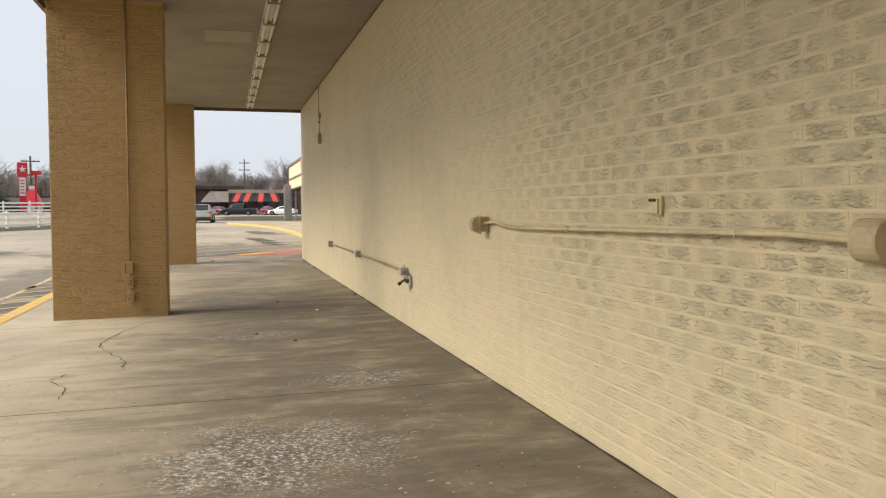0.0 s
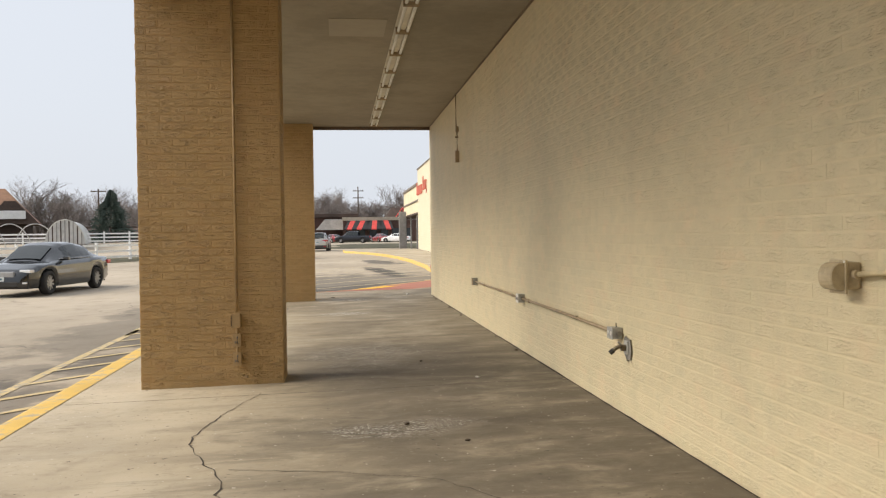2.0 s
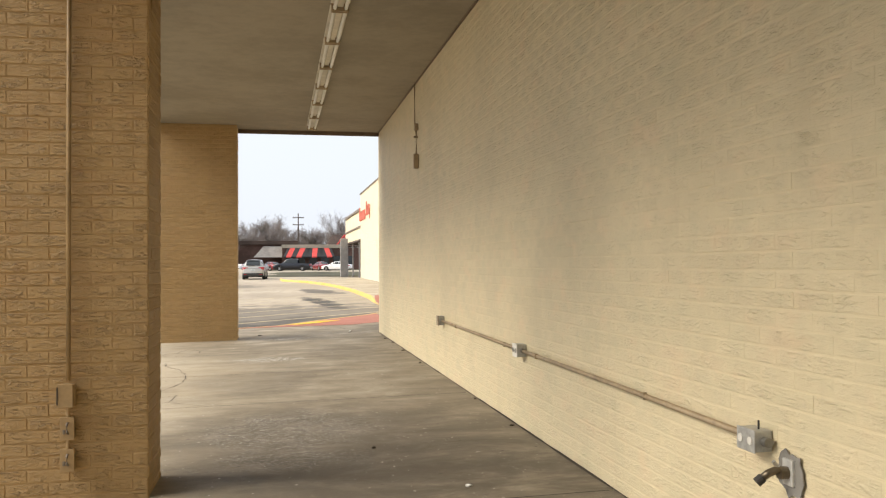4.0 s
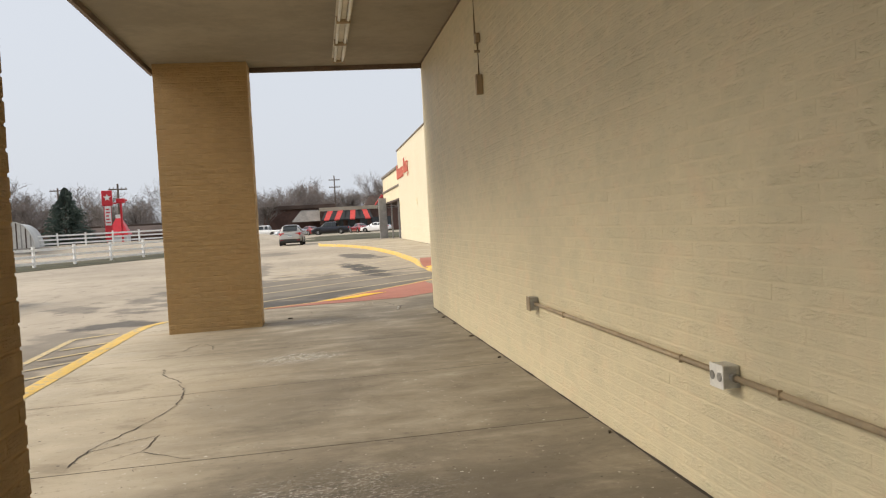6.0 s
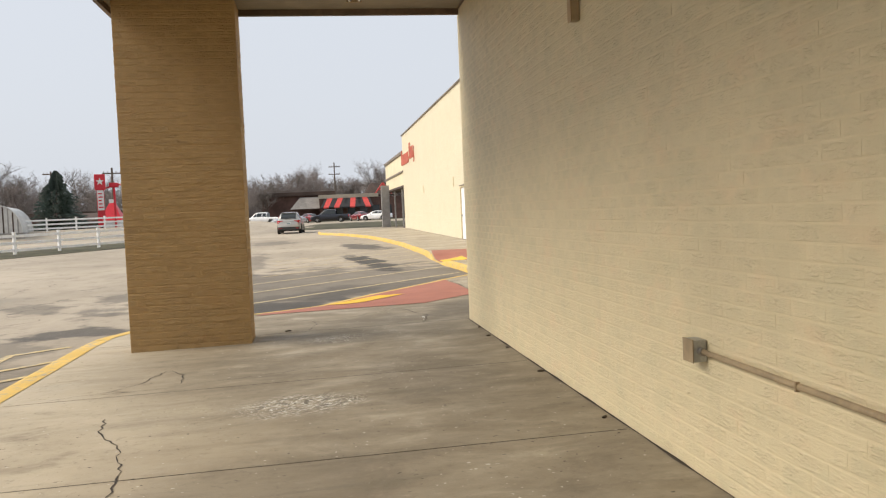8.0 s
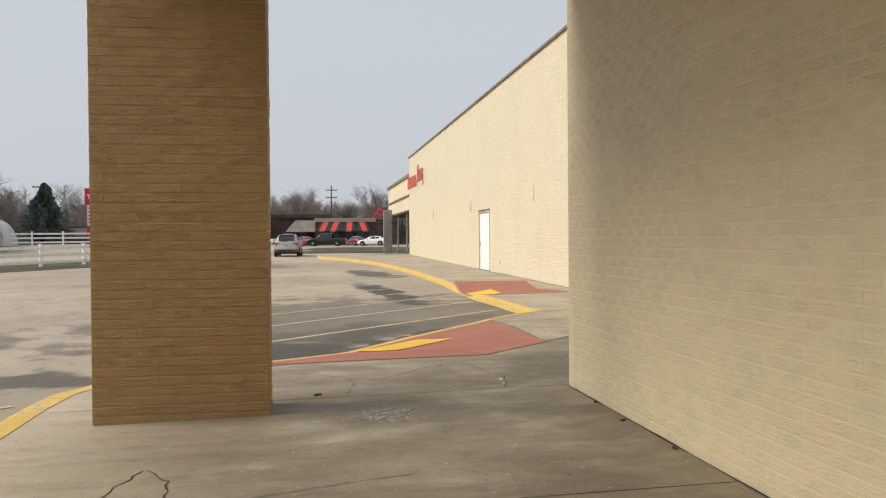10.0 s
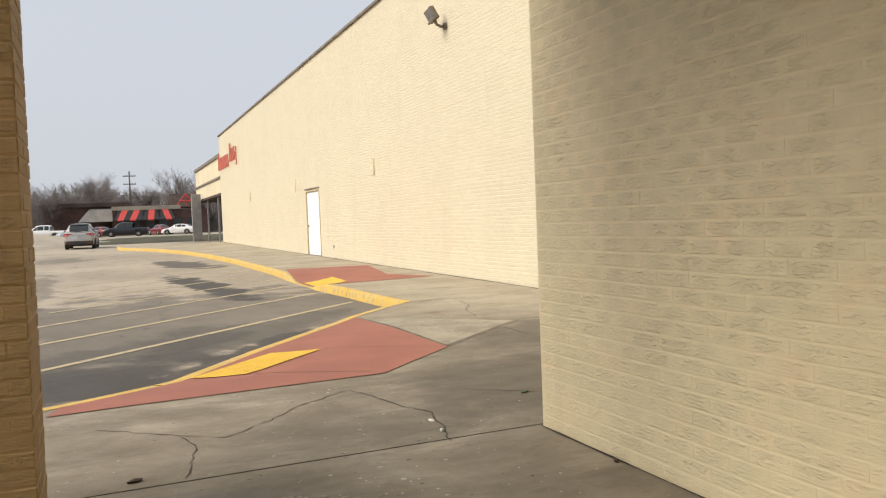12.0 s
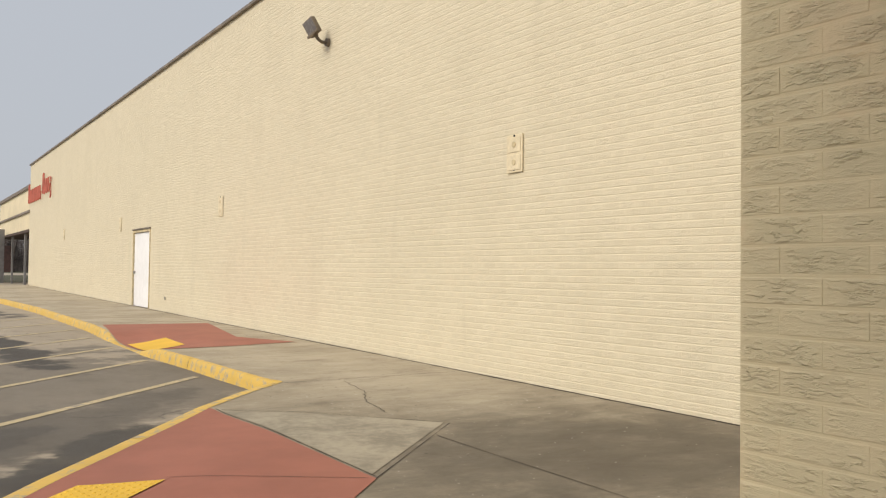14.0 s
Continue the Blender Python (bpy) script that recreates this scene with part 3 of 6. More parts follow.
def ribbon(name, pts, width, mat, lift, parent=None, zfun=None, taper=0.0, seed=0):
    """A flat strip laid along the ground through points."""
    zfun = zfun or pave_z
    rng = random.Random(seed)
    dense = []
    for (x0, y0), (x1, y1) in zip(pts, pts[1:]):
        n = max(1, int(math.hypot(x1 - x0, y1 - y0) / 0.25))
        dense += [(x0 + (x1 - x0) * i / n, y0 + (y1 - y0) * i / n) for i in range(n)]
    dense.append(pts[-1])
    verts, faces = [], []
    for i, (x, y) in enumerate(dense):
        xa, ya = dense[max(i - 1, 0)]
        xb, yb = dense[min(i + 1, len(dense) - 1)]
        t = Vector((xb - xa, yb - ya)).normalized()
        w = width / 2 * (1 - taper * rng.random())
        for s in (-w, w):
            px, py = x - t.y * s, y + t.x * s
            verts.append((px, py, zfun(px, py) + lift))
        if i:
            faces.append((2 * i - 2, 2 * i - 1, 2 * i + 1, 2 * i))
    return mesh_ob(name, verts, faces, mat, parent)


def crack(pts, width=0.012, seed=0):
    """A jagged crack wandering along points."""
    rng = random.Random(seed)
    out = [pts[0]]
    for (x0, y0), (x1, y1) in zip(pts, pts[1:]):
        d = math.hypot(x1 - x0, y1 - y0)
        n = max(2, int(d / 0.07))
        for i in range(1, n + 1):
            k = 0.0 if i == n else 0.018
            out.append((x0 + (x1 - x0) * i / n + rng.uniform(-k, k), y0 + (y1 - y0) * i / n + rng.uniform(-k, k)))
    return ribbon("crack", out, width * 0.85, M["joint"], 0.003, pavement, taper=0.8, seed=seed)


crack([(-1.25, 6.7), (-1.27, 7.07), (-1.44, 7.42), (-1.36, 7.7)], 0.014, 1)
crack([(-0.94, 7.75), (-0.96, 8.15), (-1.31, 9.12), (-1.33, 9.36), (-1.19, 10.2), (-0.99, 10.97)], 0.016, 2)
crack([(-0.95, 8.4), (-0.3, 8.2), (0.3, 7.9), (0.75, 7.2)], 0.010, 3)
crack([(-1.56, 14.9), (-1.54, 15.3), (-1.33, 15.9), (-1.16, 16.6), (-1.20, 17.28), (-1.35, 17.83), (-1.57, 18.3), (-1.64, 18.75)], 0.018, 4)
crack([(-2.31, 19.66), (-1.88, 19.81), (-1.67, 20.06), (-1.51, 20.68), (-1.31, 20.39), (-1.28, 19.96)], 0.016, 5)
crack([(-2.0, 19.73), (-1.35, 19.75)], 0.012, 6)
crack([(-1.18, 19.87), (-0.54, 20.01), (0.14, 20.21)], 0.010, 13)
crack([(-1.56, 15.24), (-1.11, 15.55), (-1.16, 15.1), (-0.79, 14.79)], 0.012, 7)
crack([(-1.16, 15.1), (-1.35, 14.9)], 0.010, 14)
crack([(0.62, 24.05), (0.94, 24.32), (1.15, 24.44), (1.24, 24.12), (1.30, 23.75), (1.42, 23.42), (1.36, 23.1), (1.27, 22.72)], 0.017, 8)
crack([(0.62, 24.05), (0.54, 23.93), (0.12, 23.54)], 0.012, 9)
crack([(-0.14, 23.73), (-0.07, 23.4), (-0.18, 22.82)], 0.014, 15)
crack([(-0.62, 24.21), (-0.14, 23.75), (0.12, 23.54)], 0.012, 10)
crack([(1.88, 23.95), (2.3, 23.6), (2.6, 23.2)], 0.018, 11)
crack([(4.34, 29.95), (4.2, 29.2), (3.9, 28.6), (3.75, 27.9)], 0.016, 12)
for k, pts in enumerate(([(1.58, 24.92), (2.53, 25.9), (3.98, 27.25)], [(3.6, 26.85), (3.58, 25.2), (3.55, 24.0)], [(2.55, 29.0), (2.57, 25.95)], [(2.58, 28.95), (3.96, 27.30)], [(3.72, 30.12), (4.4, 30.05), (5.3, 30.35), (6.1, 30.7)])):
    ribbon("joint", pts, 0.011, M["joint"], 0.003, pavement, taper=0.7, seed=30 + k)
ribbon("joint", [(-0.96, 24.83), (1.58, 24.91)], 0.008, M["joint"], 0.004, pavement, taper=0.5, seed=40)
ribbon("joint", [(WALL_X - 0.012, -12), (WALL_X - 0.012, WALL_END)], 0.032, M["joint"], 0.003, pavement, taper=0.95, seed=41)
ribbon("joint", [(FAR_X - 0.02, WALL_END + 0.1), (FAR_X - 0.02, FAR_END)], 0.075, M["joint"], 0.003, pavement, taper=0.7, seed=42)


def patch(name, outline, mat, lift, parent, label="", cell=0.12):
    """A painted area on the pavement with any outline, following its fall."""
    bm = bmesh.new()
    bm.faces.new([bm.verts.new((x, y, 0)) for x, y in outline])
    xs, ys2 = [p[0] for p in outline], [p[1] for p in outline]
    for axis, lo, hi in ((0, min(xs), max(xs)), (1, min(ys2), max(ys2))):
        k = lo + cell
        while k < hi:
            co, no = ((k, 0, 0), (1, 0, 0)) if axis == 0 else ((0, k, 0), (0, 1, 0))
            bmesh.ops.bisect_plane(bm, geom=bm.verts[:] + bm.edges[:] + bm.faces[:], plane_co=co, plane_no=no)
            k += cell
    for v in bm.verts:
        v.co.z = pave_z(v.co.x, v.co.y) + lift
    return part(name, bm, mat, parent, label, True)


lower = lip_points(25.2, 29.05, 0.2)
red_outline = [(-0.96, 24.84), (1.58, 24.92), (2.54, 25.9), (2.52, 29.0)] + [(x + 0.02, y) for x, y in lower[::-1]]
low_ramp = tagged(new("ramp_marking"), "faded red painted kerb ramp with yellow panel", "ramp", kind="structure")
patch("red_paint", red_outline, M["red"], 0.006, low_ramp)
patch("tactile_panel", [(0.11, 25.87), (0.56, 25.65), (1.43, 26.54), (0.97, 26.76)], M["tactile"], 0.013, low_ramp, "yellow tactile panel")
ribbon("joint", [(-0.9, 25.05), (0.35, 25.78), (1.5, 25.05)][1:], 0.010, M["joint"], 0.009, low_ramp)
ribbon("joint", [(1.45, 26.62), (2.5, 25.93)], 0.008, M["joint"], 0.009, low_ramp, taper=0.5)
patch("slab", [(2.575, 28.86), (2.575, 26.02), (3.94, 27.28)], M["concrete_light"], 0.004, pavement, "paler newer concrete slab")
up_ramp = tagged(new("ramp_marking"), "faded red painted kerb ramp with yellow panel", "ramp", kind="structure")
patch("red_paint", [(3.55, 34.4), (4.6, 34.45), (5.8, 34.7), (5.22, 36.05), (5.85, 39.65), (3.7, 39.9), (3.50, 38.2), (3.45, 36.5)], M["red"], 0.006, up_ramp, cell=0.25)
patch("tactile_panel", [(3.50, 35.55), (4.2, 35.7), (4.24, 37.05), (3.52, 36.85)], M["tactile"], 0.013, up_ramp, "yellow tactile panel")


def dome_field(o, u, v, nu, nv, parent):
    """Rows of raised domes on a tactile panel."""
    verts, faces = [], []
    for i in range(nu):
        for j in range(nv):
            c = [o[k] + u[k] * (i + 0.5) / nu + v[k] * (j + 0.5) / nv for k in range(2)]
            b = len(verts)
            for r, h in ((0.014, 0.013), (0.008, 0.018)):
                for a in range(6):
                    x, y = c[0] + r * math.cos(a * math.pi / 3), c[1] + r * math.sin(a * math.pi / 3)
                    verts.append((x, y, pave_z(x, y) + h))
            faces += [(b + a, b + (a + 1) % 6, b + 6 + (a + 1) % 6, b + 6 + a) for a in range(6)] + [tuple(b + 6 + a for a in range(6))]
    tagged(mesh_ob("domes", verts, faces, M["tactile"], parent), kind="stuff")


dome_field((0.11, 25.87), (0.86, 0.89), (0.45, -0.22), 20, 8, low_ramp)

flat = lambda x, y: road_z(y)
lines = tagged(new("lot_markings"), "faded yellow painted lines on the asphalt", "markings", kind="structure")
for k in range(7):
    y0 = 32.15 + 2.15 * k
    x0 = lip_x(y0) - 0.25
    ribbon("bay_line", [(x0, y0), (x0 - 4.7, y0 - 4.6)], 0.11, M["lane"], 0.005, lines, flat)
for y0, y1 in ((-10, 17.8), (17.0, 23.0)):
    ribbon("edge_line", [(-3.62, y0), (-3.62 - (0.15 if y0 > 0 else 0), y1)], 0.11, M["hatch"], 0.005, lines, flat)
ribbon("edge_line", [(-3.80, 23.0), (-3.2, 23.5)], 0.11, M["hatch"], 0.006, lines, flat)
y = -8.0
while y < 22.6:
    ribbon("hatch_line", [(-3.6, y), (-3.02, y + 0.61)], 0.10, M["hatch"], 0.0075, lines, flat)
    y += 0.93
ribbon("edge_line", [(-3.62, 10.9), (-8.5, 12.4)], 0.11, M["hatch"], 0.0065, lines, flat)

# ---- the near building, canopy and columns ----
wall_near = tagged(new("wall_near"), "cream painted rough brick wall under the canopy", "wall", kind="structure")
bm = bmesh.new()
box(bm, (WALL_X, -12, -0.3), (WALL_X + 0.35, WALL_END, 5.2))
box(bm, (WALL_X + 0.35, WALL_END - 0.35, -0.3), (FAR_X + 0.3, WALL_END, 5.2))
part("masonry", bm, M["wall"], wall_near)
bricks("brickwork", (WALL_X, WALL_END, 0.0), (0, -1, 0), (-1, 0, 0), WALL_END + 4, CEIL + 0.1, M["wall"], wall_near, 0.0011, 0.0035, 0.0045, seed=3, head=0.12, uneven=0.0003, deep=0.001)
# unseen wall, added to close off the canopy behind the camera
back = tagged(new("wall_back"), "unseen cream painted brick wall added to close the walkway behind", "wall", kind="structure")
bm = bmesh.new()
box(bm, (-2.2, -12.3, -0.3), (WALL_X + 0.35, -12, 4.6))
part("masonry", bm, M["wall"], back)

canopy = tagged(new("ceiling"), "painted plaster canopy soffit with brown edge trim", "ceiling", kind="structure")
CAN_X, CAN_Y = -2.24, 22.62
bm = bmesh.new()
box(bm, (CAN_X, -12, CEIL + 0.04), (WALL_X, CAN_Y, CEIL + 1.3))
part("soffit", bm, M["soffit"], canopy)
bm = bmesh.new()
box(bm, (CAN_X - 0.05, -12, CEIL - 0.035), (CAN_X, CAN_Y + 0.05, CEIL + 1.35), 0.008)
box(bm, (CAN_X, CAN_Y, CEIL - 0.035), (WALL_X, CAN_Y + 0.05, CEIL + 1.35), 0.008)
part("edge_trim", bm, M["trim"], canopy)
bm = bmesh.new()
box(bm, (-0.34, 13.0, CEIL + 0.034), (0.34, 13.85, CEIL + 0.05))
part("repair_patch", bm, M["soffit_patch"], canopy)
bm = bmesh.new()
box(bm, (WALL_X - 0.02, -12, CEIL + 0.025), (WALL_X - 0.004, CAN_Y, CEIL + 0.05))
part("shadow_trim", bm, M["trim"], canopy)

COL_W0, COL_W1, COL_D = -2.16, -0.815, 0.52


def column(y, separate):
    """A square pier of painted brick; its front bricks singly where the camera comes close."""
    ob = tagged(new("column"), "tan painted rough brick pier holding the canopy", "column", "canopy piers", "structure")
    z0 = -0.08
    bm = bmesh.new()
    box(bm, (COL_W0 + 0.001, y + 0.001, z0 - 0.1), (COL_W1 - 0.001, y + COL_D - 0.001, CEIL + 0.045))
    part("core", bm, M["column"], ob)
    w, h = COL_W1 - COL_W0, CEIL + 0.04 - z0
    bricks("brickwork", (COL_W1, y, z0), (0, 1, 0), (1, 0, 0), COL_D, h, M["column"], ob, 0.0035, 0.006, 0.005, head=0.12, seed=11)
    bricks("brickwork", (COL_W0, y, z0), (0, 1, 0), (-1, 0, 0), COL_D, h, M["column"], ob, seed=12)
    bricks("brickwork", (COL_W0, y + COL_D, z0), (1, 0, 0), (0, 1, 0), w, h, M["column"], ob, seed=13)
    if not separate:
        bricks("brickwork", (COL_W0, y, z0), (1, 0, 0), (0, -1, 0), w, h, M["column"], ob, 0.0035, 0.006, 0.005, seed=14, shift=0.05, head=0.12)
    return ob, z0, w, h


def single_brick(width, mat):
    """One painted brick, front face towards -y, edges eased."""
    f, j = 0.0035, 0.0020
    e = 0.002
    a, b, c, d = 0.0022, width - 0.0022, j, BH - j
    v = [(a, 0.004, c), (b, 0.004, c), (b, 0.004, d), (a, 0.004, d), (a + e, -0.0032, c + f), (b - e, -0.0032, c + f), (b - e, -0.0032, d - f), (a + e, -0.0032, d - f)]
    me = bpy.data.meshes.new("brick")
    me.from_pydata(v, [], [(4, 5, 6, 7), (0, 1, 5, 4), (1, 2, 6, 5), (2, 3, 7, 6), (3, 0, 4, 7)])
    me.materials.append(mat)
    brick_uv(me)
    return me


colA, zA, wA, hA = column(11.487, True)
colB, _, _, _ = column(22.12, False)
colZ, _, _, _ = column(0.75, False)

# ---- the long far building ----
far = tagged(new("wall_far"), "long light cream painted brick store wall", "wall", kind="structure")
bm = bmesh.new()
box(bm, (FAR_X, WALL_END - 0.3, -0.4), (FAR_X + 0.4, 45.55, FAR_TOP))
box(bm, (FAR_X, 48.2, -0.4), (FAR_X + 0.4, FAR_END, FAR_TOP))
box(bm, (FAR_X, 45.55, 2.6), (FAR_X + 0.4, 48.2, FAR_TOP))
part("masonry", bm, M["far_wall"], far)
bricks("brickwork", (FAR_X, FAR_END, -0.1), (0, -1, 0), (-1, 0, 0), FAR_END - WALL_END, FAR_TOP + 0.05, M["far_wall"], far, seed=21, head=0.06, joint=0.005, proud=0.0024, chamfer=0.005, uneven=0.0004, deep=0.001,
       skip=lambda a, b, z0, z1: z0 - 0.1 < 2.44 and b > FAR_END - 47.94 and a < FAR_END - 45.86)
bm = bmesh.new()
box(bm, (FAR_X - 0.07, WALL_END - 0.3, FAR_TOP), (FAR_X + 0.5, FAR_END + 0.05, FAR_TOP + 0.07), 0.01)
part("coping", bm, M["roof_edge"], far)

# ---- fittings under the canopy ----
def strip_light(y, length):
    """A bare fluorescent batten: channel, two tubes, end caps."""
    ob = empty("strip_light", (0.545, y, CEIL + 0.04), "white bare fluorescent batten fixed to the soffit", "lamp", "row of strip lights")
    bm = box(bmesh.new(), (-0.028, 0.01, -0.045), (0.028, length - 0.01, 0.0), 0.004)
    part("channel", bm, M["fixture"], ob)
    for s in (-1, 1):
        bm = cyl(bmesh.new(), (s * 0.055, 0.04, -0.06), (s * 0.055, length - 0.04, -0.06), 0.019, seg=10)
        part("tube", bm, M["tube_white"], ob, "white lamp tube", True)
    for e in (0.012, length - 0.032):
        bm = box(bmesh.new(), (-0.085, e, -0.085), (0.085, e + 0.02, 0.0), 0.004)
        part("end_cap", bm, M["brown_conduit"], ob, "dark lamp holder bracket")
    bm = box(bmesh.new(), (-0.095, 0.03, -0.012), (0.095, length - 0.03, 0.0), 0.003)
    part("reflector", bm, M["fixture"], ob)
    return ob


for k in range(18):
    strip_light(22.0 - 1.235 * (k + 1), 1.225)


def wall_box(y, z, size, plate_mat, holes, label, knock=True):
    """A surface outlet box on the wall with plate, sockets and conduit hubs."""
    d, h, dep = size
    ob = empty("outlet_box", (WALL_X - 0.004, y, z), label, "outlet box")
    bm = box(bmesh.new(), (-dep, -d / 2, -h / 2), (0, d / 2, h / 2), 0.006)
    part("body", bm, M["galv"], ob)
    face = box(bmesh.new(), (-dep - 0.006, -d / 2 - 0.003, -h / 2 - 0.003), (-dep, d / 2 + 0.003, h / 2 + 0.003), 0.003)
    part("cover_plate", face, plate_mat, ob)
    if holes:
        for s in (-0.28, 0.28):
            b2 = bmesh.new()
            cyl(b2, (-dep - 0.010, s * d, 0), (-dep - 0.006, s * d, 0), h * 0.2, seg=12)
            part("socket", b2, M["pale_plate"] if plate_mat is M["galv"] else M["steel"], ob, "round socket face")
    for s in ((-1, 1) if knock else (-1,)):
        b2 = cyl(bmesh.new(), (-dep * 0.45, s * d / 2, 0), (-dep * 0.45, s * (d / 2 + 0.03), 0), 0.02, seg=10)
        part("hub", b2, M["steel"], ob)
    if plate_mat is not M["galv"]:
        return ob
    bm = cyl(bmesh.new(), (-dep * 0.5, -d * 0.2, h / 2), (-dep * 0.5, -d * 0.2, h / 2 + 0.035), 0.004, seg=6)
    part("tie_wire", bm, M["dark"], ob)
    return ob


wall_box(9.36, 0.607, (0.125, 0.085, 0.075), M["galv"], True, "grey steel outlet box with two round sockets on wall")
wall_box(12.74, 0.63, (0.12, 0.10, 0.075), M["pale_plate"], True, "steel outlet box with pale plate on conduit run")
wall_box(16.1, 0.65, (0.11, 0.11, 0.07), M["brown_conduit"], False, "small brown junction box ending the conduit run", False)


def conduit(name, pts, r, mat, label, clips=(), clip_axis=1):
    ob = empty(name, pts[0], label, "conduit")
    inv = Vector(pts[0])
    part("pipe", tube(bmesh.new(), [Vector(p) - inv for p in pts], r, 10), mat, ob, smooth=True)
    for c in clips:
        c = Vector(c) - inv
        e = Vector((0.003, 0.005, r + 0.006)) if clip_axis == 1 else Vector((r + 0.012, 0.004, 0.014))
        part("strap", box(bmesh.new(), c - e - Vector((r, 0, 0)), c + e, 0.002), mat, ob)
    return ob


cx = WALL_X - 0.035
conduit("conduit", [(cx, 9.43, 0.607), (cx, 10.8, 0.62), (cx, 12.67, 0.628)], 0.014, M["brown_conduit"], "brown painted electrical conduit along the wall foot", [(cx, 10.4, 0.62), (cx, 12.3, 0.627)])
conduit("conduit", [(cx, 12.82, 0.63), (cx, 14.4, 0.64), (cx, 16.04, 0.65)], 0.014, M["brown_conduit"], "brown painted electrical conduit along the wall foot", [(cx, 13.2, 0.632), (cx, 15.2, 0.645)])
conduit("conduit", [(cx, 6.32, 1.185), (cx, 6.14, 1.20), (cx, 5.92, 1.175), (cx, 5.6, 1.165), (cx, 4.8, 1.175), (cx, 4.0, 1.185), (cx, 3.1, 1.196), (cx, 2.8, 1.200), (cx, 2.55, 1.192), (cx, 2.39, 1.186)], 0.0115,
        M["cream_paint"], "cream painted conduit between two covered outlets", [(cx, 4.75, 1.175), (cx, 3.1, 1.19)])
conduit("conduit", [(cx, 17.98, CEIL), (cx, 17.98, 3.30), (cx, 17.96, 3.26), (cx, 17.88, 3.22), (cx, 17.86, 3.18), (cx, 17.86, 2.86)], 0.012, M["brown_conduit"], "brown painted conduit dropping from the soffit", [(cx, 17.86, 3.1)], 2)
ob = empty("switch_box", (WALL_X - 0.004, 17.87, 2.76), "brown painted switch box high on the wall", "switch box")
part("body", box(bmesh.new(), (-0.06, -0.035, -0.1), (0, 0.035, 0.1), 0.008), M["brown_conduit"], ob)
part("cover_plate", box(bmesh.new(), (-0.066, -0.04, -0.105), (-0.06, 0.04, 0.105), 0.003), M["tan_paint"], ob)
ob = empty("junction_box", (WALL_X - 0.004, 17.9, 3.24), "small brown conduit elbow fitting on the wall", "junction box")
part("body", box(bmesh.new(), (-0.05, -0.05, -0.045), (0, 0.05, 0.05), 0.012), M["brown_conduit"], ob)


def hood_outlet(y, z, s=-1):
    """A weatherproof outlet: cast box, flange and a bulging half-round cover."""
    ob = empty("covered_outlet", (WALL_X - 0.004, y, z), "cream painted weatherproof outlet with bulging hood", "outlet", "covered outlets")
    part("body", box(bmesh.new(), (-0.075, -0.055, -0.062), (0, 0.055, 0.068), 0.012), M["hood_paint"], ob)
    part("flange", box(bmesh.new(), (-0.086, -0.066, -0.082), (-0.075, 0.066, 0.078), 0.004), M["hood_paint"], ob)
    bm = bmesh.new()
    n = 10
    rows = []
    for yy in (-0.056, -0.05, 0.05, 0.056):
        k = 0.94 if abs(yy) > 0.052 else 1.0
        rows.append([bm.verts.new((-0.086 - k * 0.068 * math.sin(math.pi * i / n) ** 0.7, yy, 0.066 * k * math.cos(math.pi * i / n))) for i in range(n + 1)])
    for a, b in zip(rows, rows[1:]):
        for i in range(n):
            bm.faces.new((a[i], a[i + 1], b[i + 1], b[i]))
    bm.faces.new(rows[0])
    bm.faces.new(rows[-1][::-1])
    part("hood", bm, M["hood_paint"], ob)
    part("screw", cyl(bmesh.new(), (-0.09, -0.058, 0.07), (-0.084, -0.058, 0.07), 0.006, seg=8), M["pale_plate"], ob, "bright screw head")
    part("hub", cyl(bmesh.new(), (-0.035, s * 0.085, 0.01), (-0.035, s * 0.05, 0.01), 0.022, seg=10), M["hood_paint"], ob)
    return ob


hood_outlet(6.40, 1.175).scale = (0.88, 0.88, 0.88)
hood_outlet(2.31, 1.195, 1)

ob = empty("switch_plate", (WALL_X - 0.004, 3.76, 1.305), "cream painted double switch cover on the wall", "switch")
part("plate", box(bmesh.new(), (-0.018, -0.045, -0.045), (0, 0.045, 0.045), 0.006), M["cream_paint"], ob)
part("box_rim", box(bmesh.new(), (-0.03, -0.034, -0.036), (-0.018, 0.034, 0.03), 0.004), M["cream_paint"], ob)
for s in (-0.016, 0.016):
    part("toggle", box(bmesh.new(), (-0.044, s - 0.007, 0.018), (-0.03, s + 0.007, 0.032), 0.002), M["brass"], ob, "dark stub of a toggle")

# hose tap in its hole broken through the paint
ob = empty("hose_tap", (WALL_X - 0.005, 9.165, 0.515), "tarnished hose tap in a bare mortar patch", "tap")
bm = bmesh.new()
rg = random.Random(4)
ring = [bm.verts.new((-0.005, -0.085 * math.cos(a) * rg.uniform(0.8, 1.15), 0.085 * math.sin(a) * rg.uniform(0.8, 1.2) - 0.004)) for a in [2 * math.pi * k / 22 for k in range(22)]]
bm.faces.new(ring)
ext = bmesh.ops.extrude_face_region(bm, geom=bm.faces[:])
for v in ext["geom"]:
    if isinstance(v, bmesh.types.BMVert):
        v.co.x -= 0.005
part("bare_patch", bm, M["bare_patch"], ob, "ragged bare grey mortar patch")
part("wall_plate", box(bmesh.new(), (-0.022, -0.03, -0.048), (-0.008, 0.035, 0.052), 0.004), M["galv"], ob, "bright square metal escutcheon")
part("spout", tube(bmesh.new(), [(-0.02, 0.0, 0.01), (-0.06, 0.012, 0.012), (-0.09, 0.02, -0.002), (-0.115, 0.03, -0.025)], 0.015, 10), M["brass"], ob, smooth=True)
